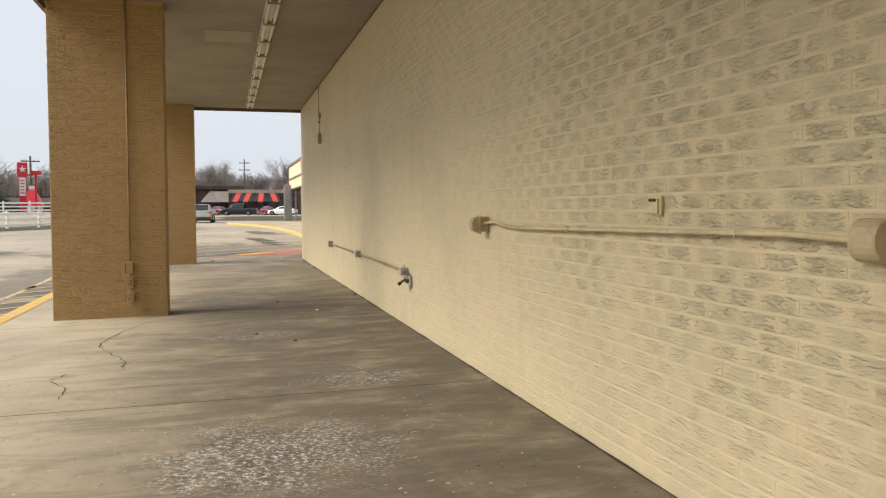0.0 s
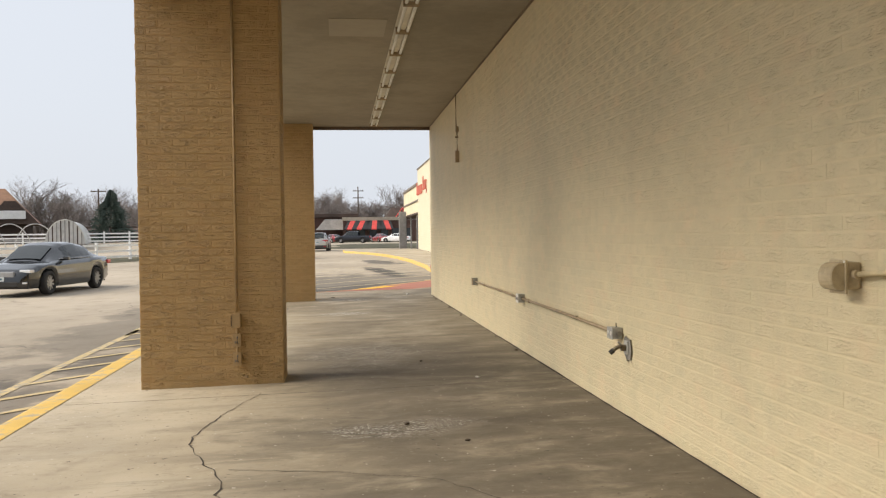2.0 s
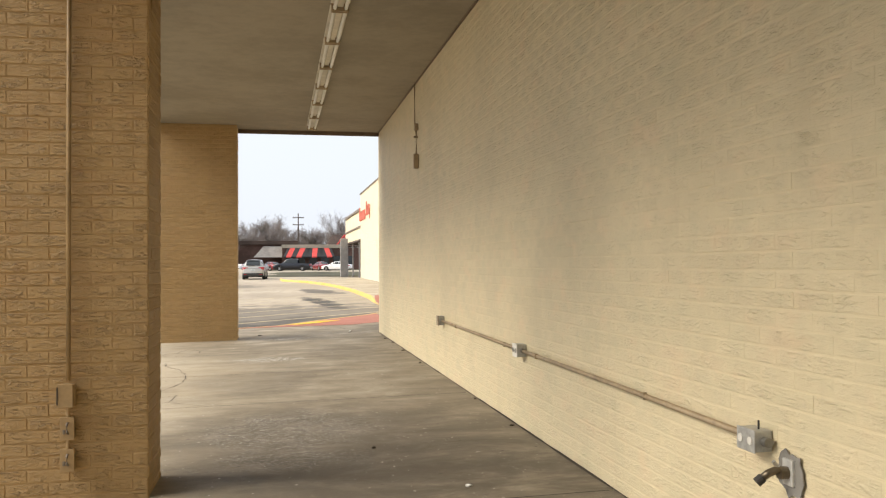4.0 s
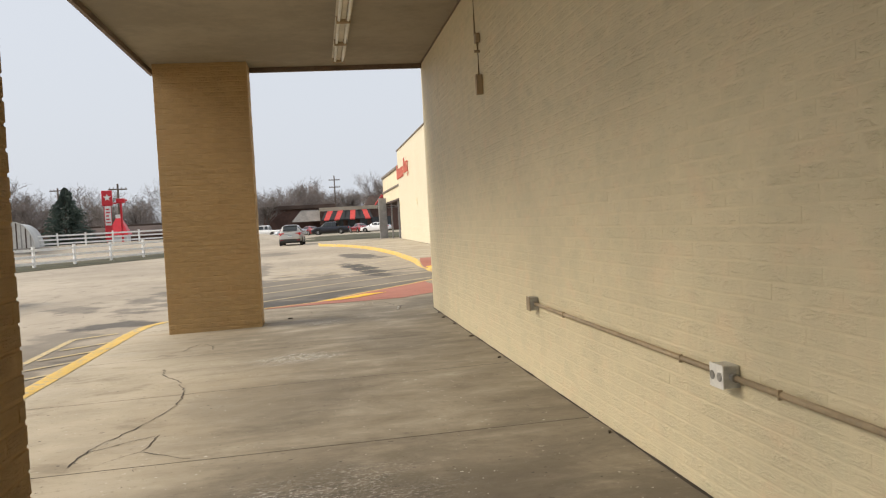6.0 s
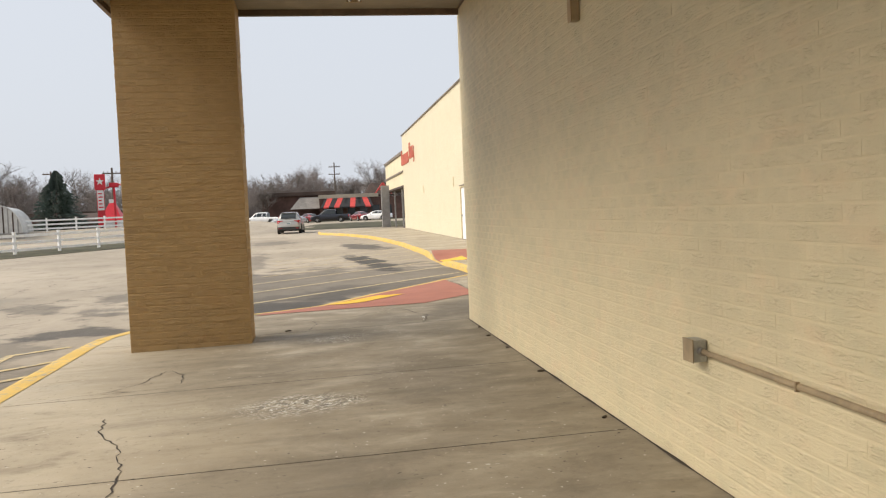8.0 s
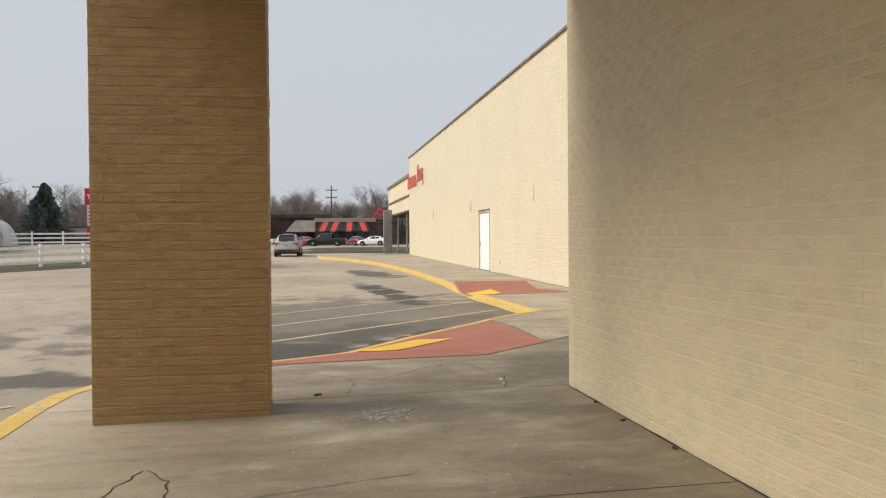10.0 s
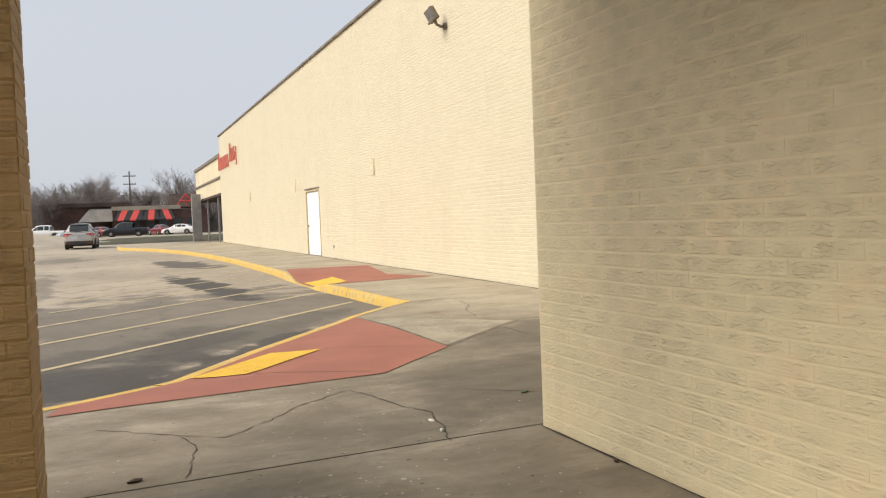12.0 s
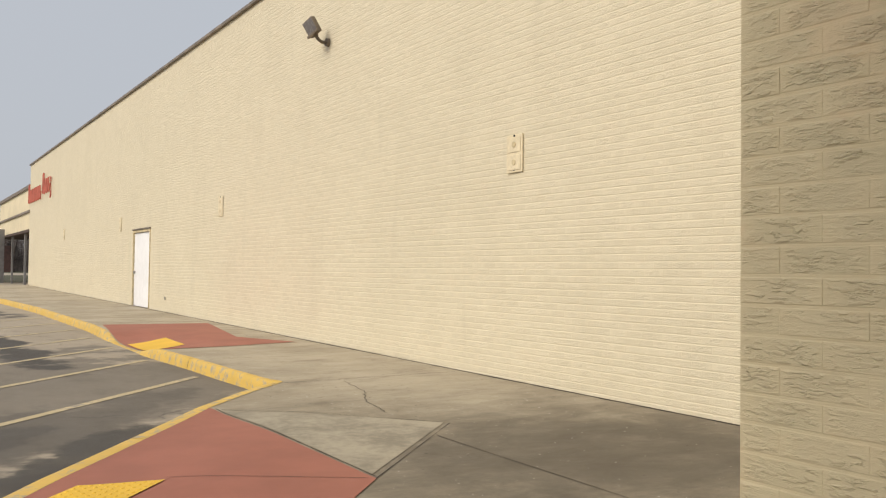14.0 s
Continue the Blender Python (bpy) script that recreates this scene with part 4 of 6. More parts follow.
part("valve", cyl(bmesh.new(), (-0.02, 0.006, 0.0), (-0.055, 0.006, 0.0), 0.024, seg=12), M["brass"], ob)
part("nozzle", cyl(bmesh.new(), (-0.108, 0.028, -0.018), (-0.13, 0.036, -0.04), 0.019, seg=12), M["dark"], ob)
part("stem", cyl(bmesh.new(), (-0.05, 0.01, 0.015), (-0.075, 0.01, 0.045), 0.008, seg=8), M["steel"], ob)

# conduit and three boxes on the pier
py = 11.487 - 0.006
conduit("pier_conduit", [(-1.25, py - 0.02, 0.655), (-1.25, py - 0.02, 2.2), (-1.25, py - 0.02, CEIL + 0.04)], 0.013, M["tan_paint"], "tan painted conduit running up the pier", [(-1.25, py - 0.012, 1.9), (-1.25, py - 0.012, 3.2)])
ob = empty("switch_box", (-1.25, py, 0.575), "tan painted switch box with hinged cover on pier", "switch box", "boxes on the pier")
part("body", box(bmesh.new(), (-0.042, -0.055, -0.065), (0.042, 0, 0.065), 0.008), M["tan_paint"], ob)
part("cover", box(bmesh.new(), (-0.05, -0.068, -0.068), (0.036, -0.055, 0.068), 0.004), M["tan_paint"], ob)
part("hinge", box(bmesh.new(), (-0.052, -0.072, -0.05), (-0.046, -0.054, 0.05), 0.001), M["dark"], ob)
for zz in (0.385, 0.205):
    o2 = empty("switch_box", (-1.25, py, zz), "tan painted toggle switch box on the pier", "switch box", "boxes on the pier")
    part("body", box(bmesh.new(), (-0.034, -0.045, -0.062), (0.036, 0, 0.062), 0.007), M["tan_paint"], o2)
    part("cover", box(bmesh.new(), (-0.038, -0.052, -0.066), (0.040, -0.045, 0.066), 0.003), M["tan_paint"], o2)
    part("toggle", tube(bmesh.new(), [(0.004, -0.052, 0.034), (0.004, -0.074, 0.022), (0.006, -0.078, -0.012), (0.006, -0.052, -0.028)], 0.007, 8), M["bronze"], o2, "dark D-shaped toggle handle")
    part("toggle_stop", box(bmesh.new(), (-0.022, -0.06, -0.03), (-0.008, -0.052, -0.004), 0.003), M["bronze"], o2)
    part("nipple", cyl(bmesh.new(), (0, -0.022, 0.062), (0, -0.022, 0.115), 0.012, seg=8), M["tan_paint"], o2)

# scraps on the pavement
def scrap(x, y, size, rz, mat, name, label):
    rgs = random.Random(int(x * 100 + y * 10))
    bm = bmesh.new()
    n = 9
    top = [bm.verts.new((size * math.cos(2 * math.pi * k / n) * rgs.uniform(0.5, 1.1), size * 0.45 * math.sin(2 * math.pi * k / n) * rgs.uniform(0.5, 1.1), 0.012 + rgs.uniform(0, 0.018))) for k in range(n)]
    c = bm.verts.new((0, 0, 0.03 + rgs.uniform(0, 0.01)))
    lowv = [bm.verts.new((v.co.x * 0.8, v.co.y * 0.8, 0.001)) for v in top]
    for k in range(n):
        bm.faces.new((top[k], top[(k + 1) % n], c))
        bm.faces.new((lowv[k], lowv[(k + 1) % n], top[(k + 1) % n], top[k]))
    o = part(name, bm, mat)
    o.matrix_basis = pose(x, y, pave_z(x, y) + 0.001, 0, 0, rz) @ Matrix.Diagonal((1, 1, 0.45, 1))
    return tagged(o, label, "litter")


scrap(-0.42, 22.9, 0.055, 20, M["litter"], "leaf_scrap", "dark curled dead leaf on the pavement")
scrap(0.22, 9.35, 0.035, 60, M["litter"], "debris", "dark clod of dirt on the pavement")
scrap(0.58, 8.75, 0.024, 0, M["litter"], "debris", "dark clod of dirt on the pavement")
scrap(0.62, 12.4, 0.022, 10, M["litter"], "debris", "dark clod of dirt on the pavement")
scrap(1.30, 22.95, 0.03, 80, M["white_panel"], "paper_scrap", "crumpled white paper scrap in a crack")
scrap(1.33, 23.2, 0.028, 120, M["white_panel"], "paper_scrap", "crumpled white paper scrap in a crack")
scrap(2.2, 23.62, 0.05, 40, M["leaf_green"], "weed", "small green weed growing from a crack")
for x, y, size, rz in ((1.80, 12.9, 0.03, 15), (1.82, 14.3, 0.035, 70), (1.79, 17.4, 0.03, 40), (1.81, 19.05, 0.04, 10), (1.82, 20.35, 0.045, 85), (1.80, 21.2, 0.04, 30), (1.83, 21.9, 0.03, 60)):
    scrap(x, y, size, rz, M["litter"], "leaf_scrap", "dark dead leaf caught along the wall foot")
scrap(-0.9, 22.35, 0.06, 25, M["white_panel"], "paper_scrap", "flattened grey-white paper scrap on the pavement")
scrap(1.05, 11.2, 0.03, 0, M["white_panel"], "paper_scrap", "tiny white paper scrap on the pavement")

# ---- fittings of the far wall ----
fx = FAR_X - 0.006
gz = pave_z(FAR_X - 0.3, 46.6)
door = tagged(new("door_1"), "white painted steel service door, shut", "door", kind="structure")
part("leaf", box(bmesh.new(), (FAR_X + 0.03, 45.95, gz + 0.02), (FAR_X + 0.08, 47.85, gz + 2.20), 0.004), M["white_door"], door)
bm = bmesh.new()
for a, b, c, d in ((45.88, 45.94, gz - 0.02, gz + 2.28), (47.86, 47.92, gz - 0.02, gz + 2.28), (45.94, 47.86, gz + 2.21, gz + 2.28)):
    box(bm, (FAR_X - 0.02, a, c), (FAR_X + 0.14, b, d), 0.004)
part("door_frame", bm, M["cream_paint"], door)
part("drip_cap", box(bmesh.new(), (FAR_X - 0.05, 45.84, gz + 2.285), (FAR_X + 0.1, 47.96, gz + 2.32), 0.003), M["roof_edge"], door)
part("threshold", box(bmesh.new(), (FAR_X - 0.02, 45.94, gz - 0.02), (FAR_X + 0.14, 47.86, gz + 0.015), 0.003), M["roof_edge"], door)
for zz in (0.3, 1.1, 1.9):
    part("hinge", cyl(bmesh.new(), (FAR_X + 0.026, 45.955, gz + zz - 0.05), (FAR_X + 0.026, 45.955, gz + zz + 0.05), 0.012, seg=8), M["steel"], door)
part("door_handle", box(bmesh.new(), (FAR_X - 0.02, 47.70, gz + 0.98), (FAR_X + 0.03, 47.78, gz + 1.06), 0.008), M["steel"], door)
bm = bmesh.new()
box(bm, (FAR_X + 0.15, 45.5, gz - 0.1), (FAR_X + 0.4, 48.25, 2.6))
box(bm, (FAR_X, 45.55, gz - 0.1), (FAR_X + 0.15, 45.88, 2.6))
box(bm, (FAR_X, 47.92, gz - 0.1), (FAR_X + 0.15, 48.2, 2.6))
box(bm, (FAR_X, 45.88, gz + 2.32), (FAR_X + 0.15, 47.92, 2.6))
part("jamb_masonry", bm, M["far_wall"], far)
ob = part("keyhole_plate", box(bmesh.new(), (-0.02, -0.04, -0.04), (0, 0.04, 0.04), 0.006), M["steel"])
ob.matrix_basis = pose(fx, 44.2, gz + 0.35)
tagged(ob, "small grey plate low on the wall", "plate")


def light_plate(y, label="cream double cover plate screwed to the wall"):
    ob = empty("cover_plate", (fx, y, 2.69), label, "cover plate", "row of wall plates")
    part("frame", box(bmesh.new(), (-0.018, -0.15, -0.225), (0, 0.15, 0.225), 0.008), M["far_plate"], ob)
    for s in (-0.105, 0.105):
        part("panel", box(bmesh.new(), (-0.025, -0.12, s - 0.09), (-0.018, 0.12, s + 0.09), 0.005), M["far_plate"], ob)
        part("boss", cyl(bmesh.new(), (-0.032, 0, s), (-0.025, 0, s), 0.035, seg=12), M["cream_paint"], ob)
    for s in (-0.19, 0.21):
        part("screw", cyl(bmesh.new(), (-0.024, 0, s), (-0.018, 0, s), 0.014, seg=8), M["dark"], ob)


for yy in (29.13, 39.75, 49.65, 60.3):
    light_plate(yy)

ob = empty("floodlight", (fx, 34.3, 5.16), "brown square floodlight on a bracket high on wall", "lamp")
part("base", cyl(bmesh.new(), (-0.05, 0, 0), (0, 0, 0), 0.07, seg=14), M["bronze"], ob)
part("arm", tube(bmesh.new(), [(-0.03, 0, 0), (-0.12, 0, -0.01), (-0.19, 0.01, 0.03), (-0.25, 0.03, 0.12)], 0.03, 8), M["bronze"], ob)
tilt = pose(-0.29, 0.06, 0.23, -26, -14, 24) @ Matrix.Scale(0.82, 4)
bm = bmesh.new()
box(bm, (-0.05, -0.15, -0.17), (0.07, 0.15, 0.17), 0.015, tilt)
box(bm, (0.07, -0.09, -0.11), (0.13, 0.09, 0.11), 0.02, tilt)
head = part("head", bm, M["bronze"], ob)
part("lens", box(bmesh.new(), (-0.056, -0.125, -0.115), (-0.05, 0.125, 0.145), 0.003, tilt), M["floodglass"], head, "dull grey glass lens")
part("hood_rim", box(bmesh.new(), (-0.10, -0.16, -0.175), (-0.05, 0.16, -0.13), 0.004, tilt), M["bronze"], head)
part("yoke", box(bmesh.new(), (-0.02, -0.03, -0.22), (0.04, 0.03, -0.15), 0.006, tilt), M["bronze"], head)

# raised red shop lettering: plain strokes
ob = empty("shop_sign", (fx, 67.2, 5.1), "raised faded red script shop lettering on wall", "sign")
rg = random.Random(9)
yy = 4.0
for k in range(11):
    if k == 7:
        yy -= 0.55
    big = k in (0, 7)
    h, w = (1.15 if big else 0.62), (0.62 if k < 7 else 0.72)
    lift = -0.12 if k < 7 else 0.05
    pts = [(-0.09, yy, lift - 0.3), (-0.09, yy - w * 0.15, lift + h * 0.55), (-0.09, yy - w * 0.45, lift + h * 0.6), (-0.09, yy - w * 0.5, lift - 0.05), (-0.09, yy - w * 0.75, lift - 0.32), (-0.09, yy - w * 0.95, lift + 0.05)]
    if k == 10:
        pts = [(-0.09, yy, lift + 0.35), (-0.09, yy - 0.3, lift + 0.3), (-0.09, yy - 0.35, lift - 0.5), (-0.09, yy - 0.15, lift - 0.62)]
    part("letter", tube(bmesh.new(), pts, 0.036, 6), M["sign_red"], ob)
    yy -= w * 1.02

# ---- next shop front beyond the long wall ----
shop = tagged(new("shop_front"), "lower cream shop front with deep overhang", "building", kind="structure")
bm = bmesh.new()
box(bm, (FAR_X + 0.05, FAR_END, 3.35), (FAR_X + 6, 87, 5.55))
part("fascia", bm, M["beige_cream"], shop)
bm = box(bmesh.new(), (FAR_X - 0.06, FAR_END + 0.02, 5.55), (FAR_X + 6, 87.1, 5.75), 0.02)
part("coping", bm, M["roof_edge"], shop)
bm = box(bmesh.new(), (FAR_X - 0.05, FAR_END + 0.02, 4.25), (FAR_X + 0.05, 87.05, 4.37), 0.01)
part("band", bm, M["roof_edge"], shop)
bm = box(bmesh.new(), (FAR_X + 0.02, FAR_END + 0.02, 3.2), (FAR_X + 3.2, 87.05, 3.35), 0.01)
part("soffit", bm, M["barn_wall"], shop)
bm = bmesh.new()
box(bm, (FAR_X + 3.0, FAR_END, 0.1), (FAR_X + 3.3, 87, 0.75))
part("stall_riser", bm, M["brown_brick"], shop)
for k in range(7):
    y0 = FAR_END + 0.1 + k * 2.2
    win = part("window", box(bmesh.new(), (FAR_X + 3.08, y0 + 0.05, 0.75), (FAR_X + 3.12, y0 + 2.15, 3.2)), M["glass_dark"], shop)
    part("mullion", box(bmesh.new(), (FAR_X + 3.0, y0 - 0.05, 0.75), (FAR_X + 3.15, y0 + 0.05, 3.2), 0.005), M["steel"], win)
for yy in (74.6, 80.8, 86.8):
    part("post", box(bmesh.new(), (FAR_X + 0.16, yy, 0.1), (FAR_X + 0.28, yy + 0.12, 3.2), 0.01), M["grey_panel"], shop)
bm = bmesh.new()
box(bm, (5.35, 82.2, 0.1), (6.02, 82.6, 3.7), 0.02)
ob = part("wing_wall", bm, M["grey_panel"])
tagged(ob, "grey concrete wing wall beside the shop front", "wall", kind="structure")

# ---- vehicles ----
def interp(rows, s):
    """Linear value from (station, value) rows."""
    for (a, u), (b, v) in zip(rows, rows[1:]):
        if s <= b:
            return u + (v - u) * (s - a) / (b - a) if b > a else v
    return rows[-1][1]


def wheel(parent, x, y, r, side):
    """Tyre with a spoked alloy rim; side is the way it faces along x."""
    w = 0.11
    bm = bmesh.new()
    prof = [(r * 0.66, -w), (r * 0.9, -w), (r * 0.985, -w * 0.8), (r, -w * 0.4), (r, w * 0.4), (r * 0.985, w * 0.8), (r * 0.9, w), (r * 0.66, w)]
    n = 28
    rings = [[bm.verts.new((d, q * math.cos(2 * math.pi * k / n), q * math.sin(2 * math.pi * k / n))) for q, d in prof] for k in range(n)]
    for k in range(n):
        a, b = rings[k], rings[(k + 1) % n]
        for i in range(len(prof) - 1):
            bm.faces.new((a[i], a[i + 1], b[i + 1], b[i]))
        bm.faces.new((a[-1], a[0], b[0], b[-1]))
    ob = new("wheel")
    ob.parent = parent
    ob.matrix_basis = pose(x, y, r)
    part("tyre", bm, M["tyre"], ob, smooth=True)
    bm = bmesh.new()
    cyl(bm, (side * (w - 0.085), 0, 0), (side * (w - 0.07), 0, 0), r * 0.66, seg=24)
    part("rim_well", bm, M["dark"], ob)
    bm = bmesh.new()
    for k in range(10):
        a = 2 * math.pi * k / 10
        m = Matrix.Rotation(a, 4, "X")
        box(bm, (min(side * (w - 0.06), side * (w - 0.02)), -0.022, 0.03), (max(side * (w - 0.06), side * (w - 0.02)), 0.022, r * 0.64), 0.004, m)
    cyl(bm, (side * (w - 0.07), 0, 0), (side * (w - 0.012), 0, 0), 0.065, seg=14)
    part("rim", bm, M["rim"], ob)
    return ob


def sheet(bm, grid):
    """Faces between rows of points."""
    vs = [[bm.verts.new(p) for p in row] for row in grid]
    for a, b in zip(vs, vs[1:]):
        for i in range(len(a) - 1):
            if (a[i].co - a[i + 1].co).length > 1e-5 or (b[i].co - b[i + 1].co).length > 1e-5:
                bm.faces.new((a[i], a[i + 1], b[i + 1], b[i]))
    return bm


def car(loc, rz, spec, paint, label, group="", detail=True):
    """A road car from its side profile: body with open wheel arches, cabin, glass, lamps, bumpers, wheels. Front towards +y."""
    ob = empty(spec["name"], loc, label, spec["cat"], group, rz=rz)
    L, W, R = spec["L"], spec["W"], spec["R"]
    axles = spec["axles"]
    top, low, half = spec["belt"], spec["sill"], spec["half"]
    st = sorted(set([round(v, 3) for v in np.linspace(0, L, 60 if detail else 28)] + [round(a + R * 1.13 * math.cos(t), 3) for a in axles for t in np.linspace(0, math.pi, 15)]))
    grid_r, grid_l = [], []
    for s in st:
        zb = interp(low, s)
        arch = 0.0
        for a in axles:
            q = (R * 1.14) ** 2 - (s - a) ** 2
            if q > 0:
                arch = max(arch, R + math.sqrt(q))
        z0 = max(zb, arch)
        zt = interp(top, s)
        w = interp(half, s) * W / 2
        zm = z0 + (zt - z0) * 0.45
        sec = [(w * 0.93, z0), (w * 0.985, z0 + (zm - z0) * 0.25), (w, zm), (w * 0.985, zm + (zt - zm) * 0.55), (w * 0.94, zt - 0.03), (w * 0.86, zt), (w * 0.45, zt + 0.015), (0, zt + 0.022)]
        grid_r.append([(x, s, z) for x, z in sec])
        grid_l.append([(-x, s, z) for x, z in sec])
    bm = bmesh.new()
    sheet(bm, grid_r)
    sheet(bm, grid_l)
    for row_r, row_l in ((grid_r[0], grid_l[0]), (grid_r[-1], grid_l[-1])):
        bm.faces.new([bm.verts.new(p) for p in row_r + row_l[::-1]])
    bmesh.ops.remove_doubles(bm, verts=bm.verts, dist=0.0005)
    part("body", bm, paint, ob, smooth=True)
    bm = box(bmesh.new(), (-W * 0.40, 0.15, 0.2), (W * 0.40, L - 0.15, 0.62), 0.02)
    part("underbody", bm, M["dark"], ob)
    cab = spec["cabin"]   # stations: s, roof half-width, base half-width, base z, roof z
    rows = []
    for s, wr, wb, zb, zr in cab:
        rows.append((s, wr, wb, zb, zr))

    def cabin_point(f, v, off=0.0):
        """f along the cabin 0..n, v from beltline 0 to roof centre 1."""
        i = min(int(f), len(rows) - 2)
        t = f - i
        s, wr, wb, zb, zr = [a + (b - a) * t for a, b in zip(rows[i], rows[i + 1])]
        pts = [(wb, zb), (wb + (wr - wb) * 0.5 + 0.012, zb + (zr - zb) * 0.5), (wr, zr - 0.05), (wr - 0.09, zr - 0.005), (wr * 0.5, zr + 0.015), (0, zr + 0.02)]
        k = v * (len(pts) - 1)
        j = min(int(k), len(pts) - 2)
        u = k - j
        x, z = [a + (b - a) * u for a, b in zip(pts[j], pts[j + 1])]
        return Vector((x + off, s, z + off * 0.3))

    bm = bmesh.new()
    nf = len(rows) - 1
    for sg in (1, -1):
        sheet(bm, [[Vector((p.x * sg, p.y, p.z)) for p in (cabin_point(f, v) for v in np.linspace(0, 1, 11))] for f in np.linspace(0, nf, nf * 4 + 1)])
    bmesh.ops.remove_doubles(bm, verts=bm.verts, dist=0.0005)
    part("cabin", bm, paint, ob, smooth=True)

    for f0, f1, v0, v1 in spec["side_glass"]:
        for sg in (1, -1):
            bm = bmesh.new()
            g = []
            for f in np.linspace(f0, f1, 9):
                row = []
                for v in np.linspace(v0, v1, 4):
                    p = cabin_point(f, v, 0.008)
                    row.append((p.x * sg, p.y, p.z))
                g.append(row)
            part("side_window", sheet(bm, g), M["glass_dark"], ob, "dark side window", True)
    for nm, f0, f1, lift in spec["end_glass"]:
        g = []
        for f in np.linspace(f0, f1, 6):
            base = cabin_point(f, 0.40, 0)
            mid = cabin_point(f, 1.0, 0)
            g.append([(base.x * 0.90 * k, mid.y + lift[0] - 0.03 * lift[2] * k * k, mid.z + lift[1] - 0.03 * abs(k) ** 3) for k in np.linspace(-1, 1, 9)])
        part(nm, sheet(bmesh.new(), g), M["glass_dark"], ob, "dark curved window glass", True)
    for a in axles:
        for sg in (1, -1):
            wheel(ob, sg * (W / 2 * spec["track"]), a, R, sg)
            bm = bmesh.new()
            n = 18
            g = []
            for k in range(n + 1):
                t = math.pi * k / n
                wy = interp(half, a + R * 1.14 * math.cos(t)) * W / 2
                g.append([(sg * (wy * d + 0.004), a + q * math.cos(t), R + q * math.sin(t)) for q, d in ((R * 1.10, 0.93), (R * 1.13, 0.97), (R * 1.22, 0.985))])
            part("wheel_arch", sheet(bm, g), spec.get("arch_mat", M["black_plastic"]), ob, smooth=True)
    for nm, mat, lo, hi, bev, lab in spec["bits"]:
        sides = (1, -1) if lo[0] > 0 else (0,)
        for sg in sides:
            if sg:
                x0, x1 = sorted((lo[0] * sg, hi[0] * sg))
            else:
                x0, x1 = lo[0], hi[0]
            part(nm, box(bmesh.new(), (x0, lo[1], lo[2]), (x1, hi[1], hi[2]), bev), mat, ob, lab)
    return ob


suv = dict(name="suv", cat="car", L=4.30, W=1.77, R=0.335, axles=(0.80, 3.41), track=0.885,
           belt=[(0, 0.98), (0.06, 1.03), (0.5, 1.06), (2.2, 1.02), (3.0, 1.0), (3.25, 0.99), (3.9, 0.90), (4.2, 0.78), (4.3, 0.62)],
           sill=[(0, 0.36), (0.4, 0.27), (3.9, 0.24), (4.3, 0.30)],
           half=[(0, 0.80), (0.10, 0.91), (0.5, 0.985), (0.9, 1.0), (3.3, 0.995), (3.9, 0.92), (4.2, 0.78), (4.3, 0.66)],
           cabin=[(0.08, 0.60, 0.76, 1.02, 1.04), (0.20, 0.60, 0.79, 1.04, 1.25), (0.50, 0.595, 0.81, 1.05, 1.53), (1.2, 0.60, 0.82, 1.05, 1.59), (2.0, 0.60, 0.82, 1.02, 1.58), (2.55, 0.58, 0.81, 1.0, 1.50), (3.25, 0.60, 0.78, 0.99, 1.0)],
           side_glass=[(1.75, 2.75, 0.05, 0.36), (2.85, 3.55, 0.05, 0.38), (3.64, 4.55, 0.05, 0.36)],
           end_glass=[("rear_window", 0.35, 1.75, (-0.02, 0.012, 1.0)), ("windscreen", 4.9, 5.85, (0.02, 0.015, -1.0))],
           bits=[("reflector", M["lamp_red"], (0.50, -0.032, 0.40), (0.72, 0.0, 0.435), 0.006, "red bumper reflector"),
                 ("rear_bumper", M["black_plastic"], (-0.78, -0.03, 0.30), (0.78, 0.22, 0.52), 0.03, "black lower bumper"),
                 ("sill_trim", M["black_plastic"], (0.83, 1.2, 0.22), (0.885, 3.0, 0.32), 0.01, "black sill trim"),
                 ("number_plate", M["plate"], (-0.16, -0.022, 0.70), (0.16, 0.0, 0.84), 0.004, "pale number plate"),
                 ("plate_marks", M["plate_text"], (-0.12, -0.026, 0.745), (0.12, -0.021, 0.80), 0.002, ""),
                 ("chrome_strip", M["rim"], (-0.44, -0.014, 0.885), (0.44, 0.02, 0.91), 0.004, "chrome strip"),
                 ("spoiler", M["black_plastic"], (-0.56, 0.36, 1.535), (0.56, 0.60, 1.565), 0.01, "dark roof spoiler"),
                 ("wiper", M["dark"], (-0.28, 0.07, 1.10), (0.14, 0.10, 1.12), 0.004, ""),
                 ("mirror", M["silver_car"], (0.86, 2.72, 0.99), (1.03, 2.86, 1.12), 0.035, "door mirror"),
                 ("door_handle", M["silver_car"], (0.872, 2.15, 0.86), (0.90, 2.32, 0.89), 0.008, ""),
                 ("head_lamp", M["lamp_clear"], (0.50, 3.95, 0.68), (0.76, 4.17, 0.80), 0.03, "clear head lamp")])
crossover = car((-2.1, 75.0, road_z(75)), -3, suv, M["silver_car"], "silver-grey compact crossover car seen on the lot")

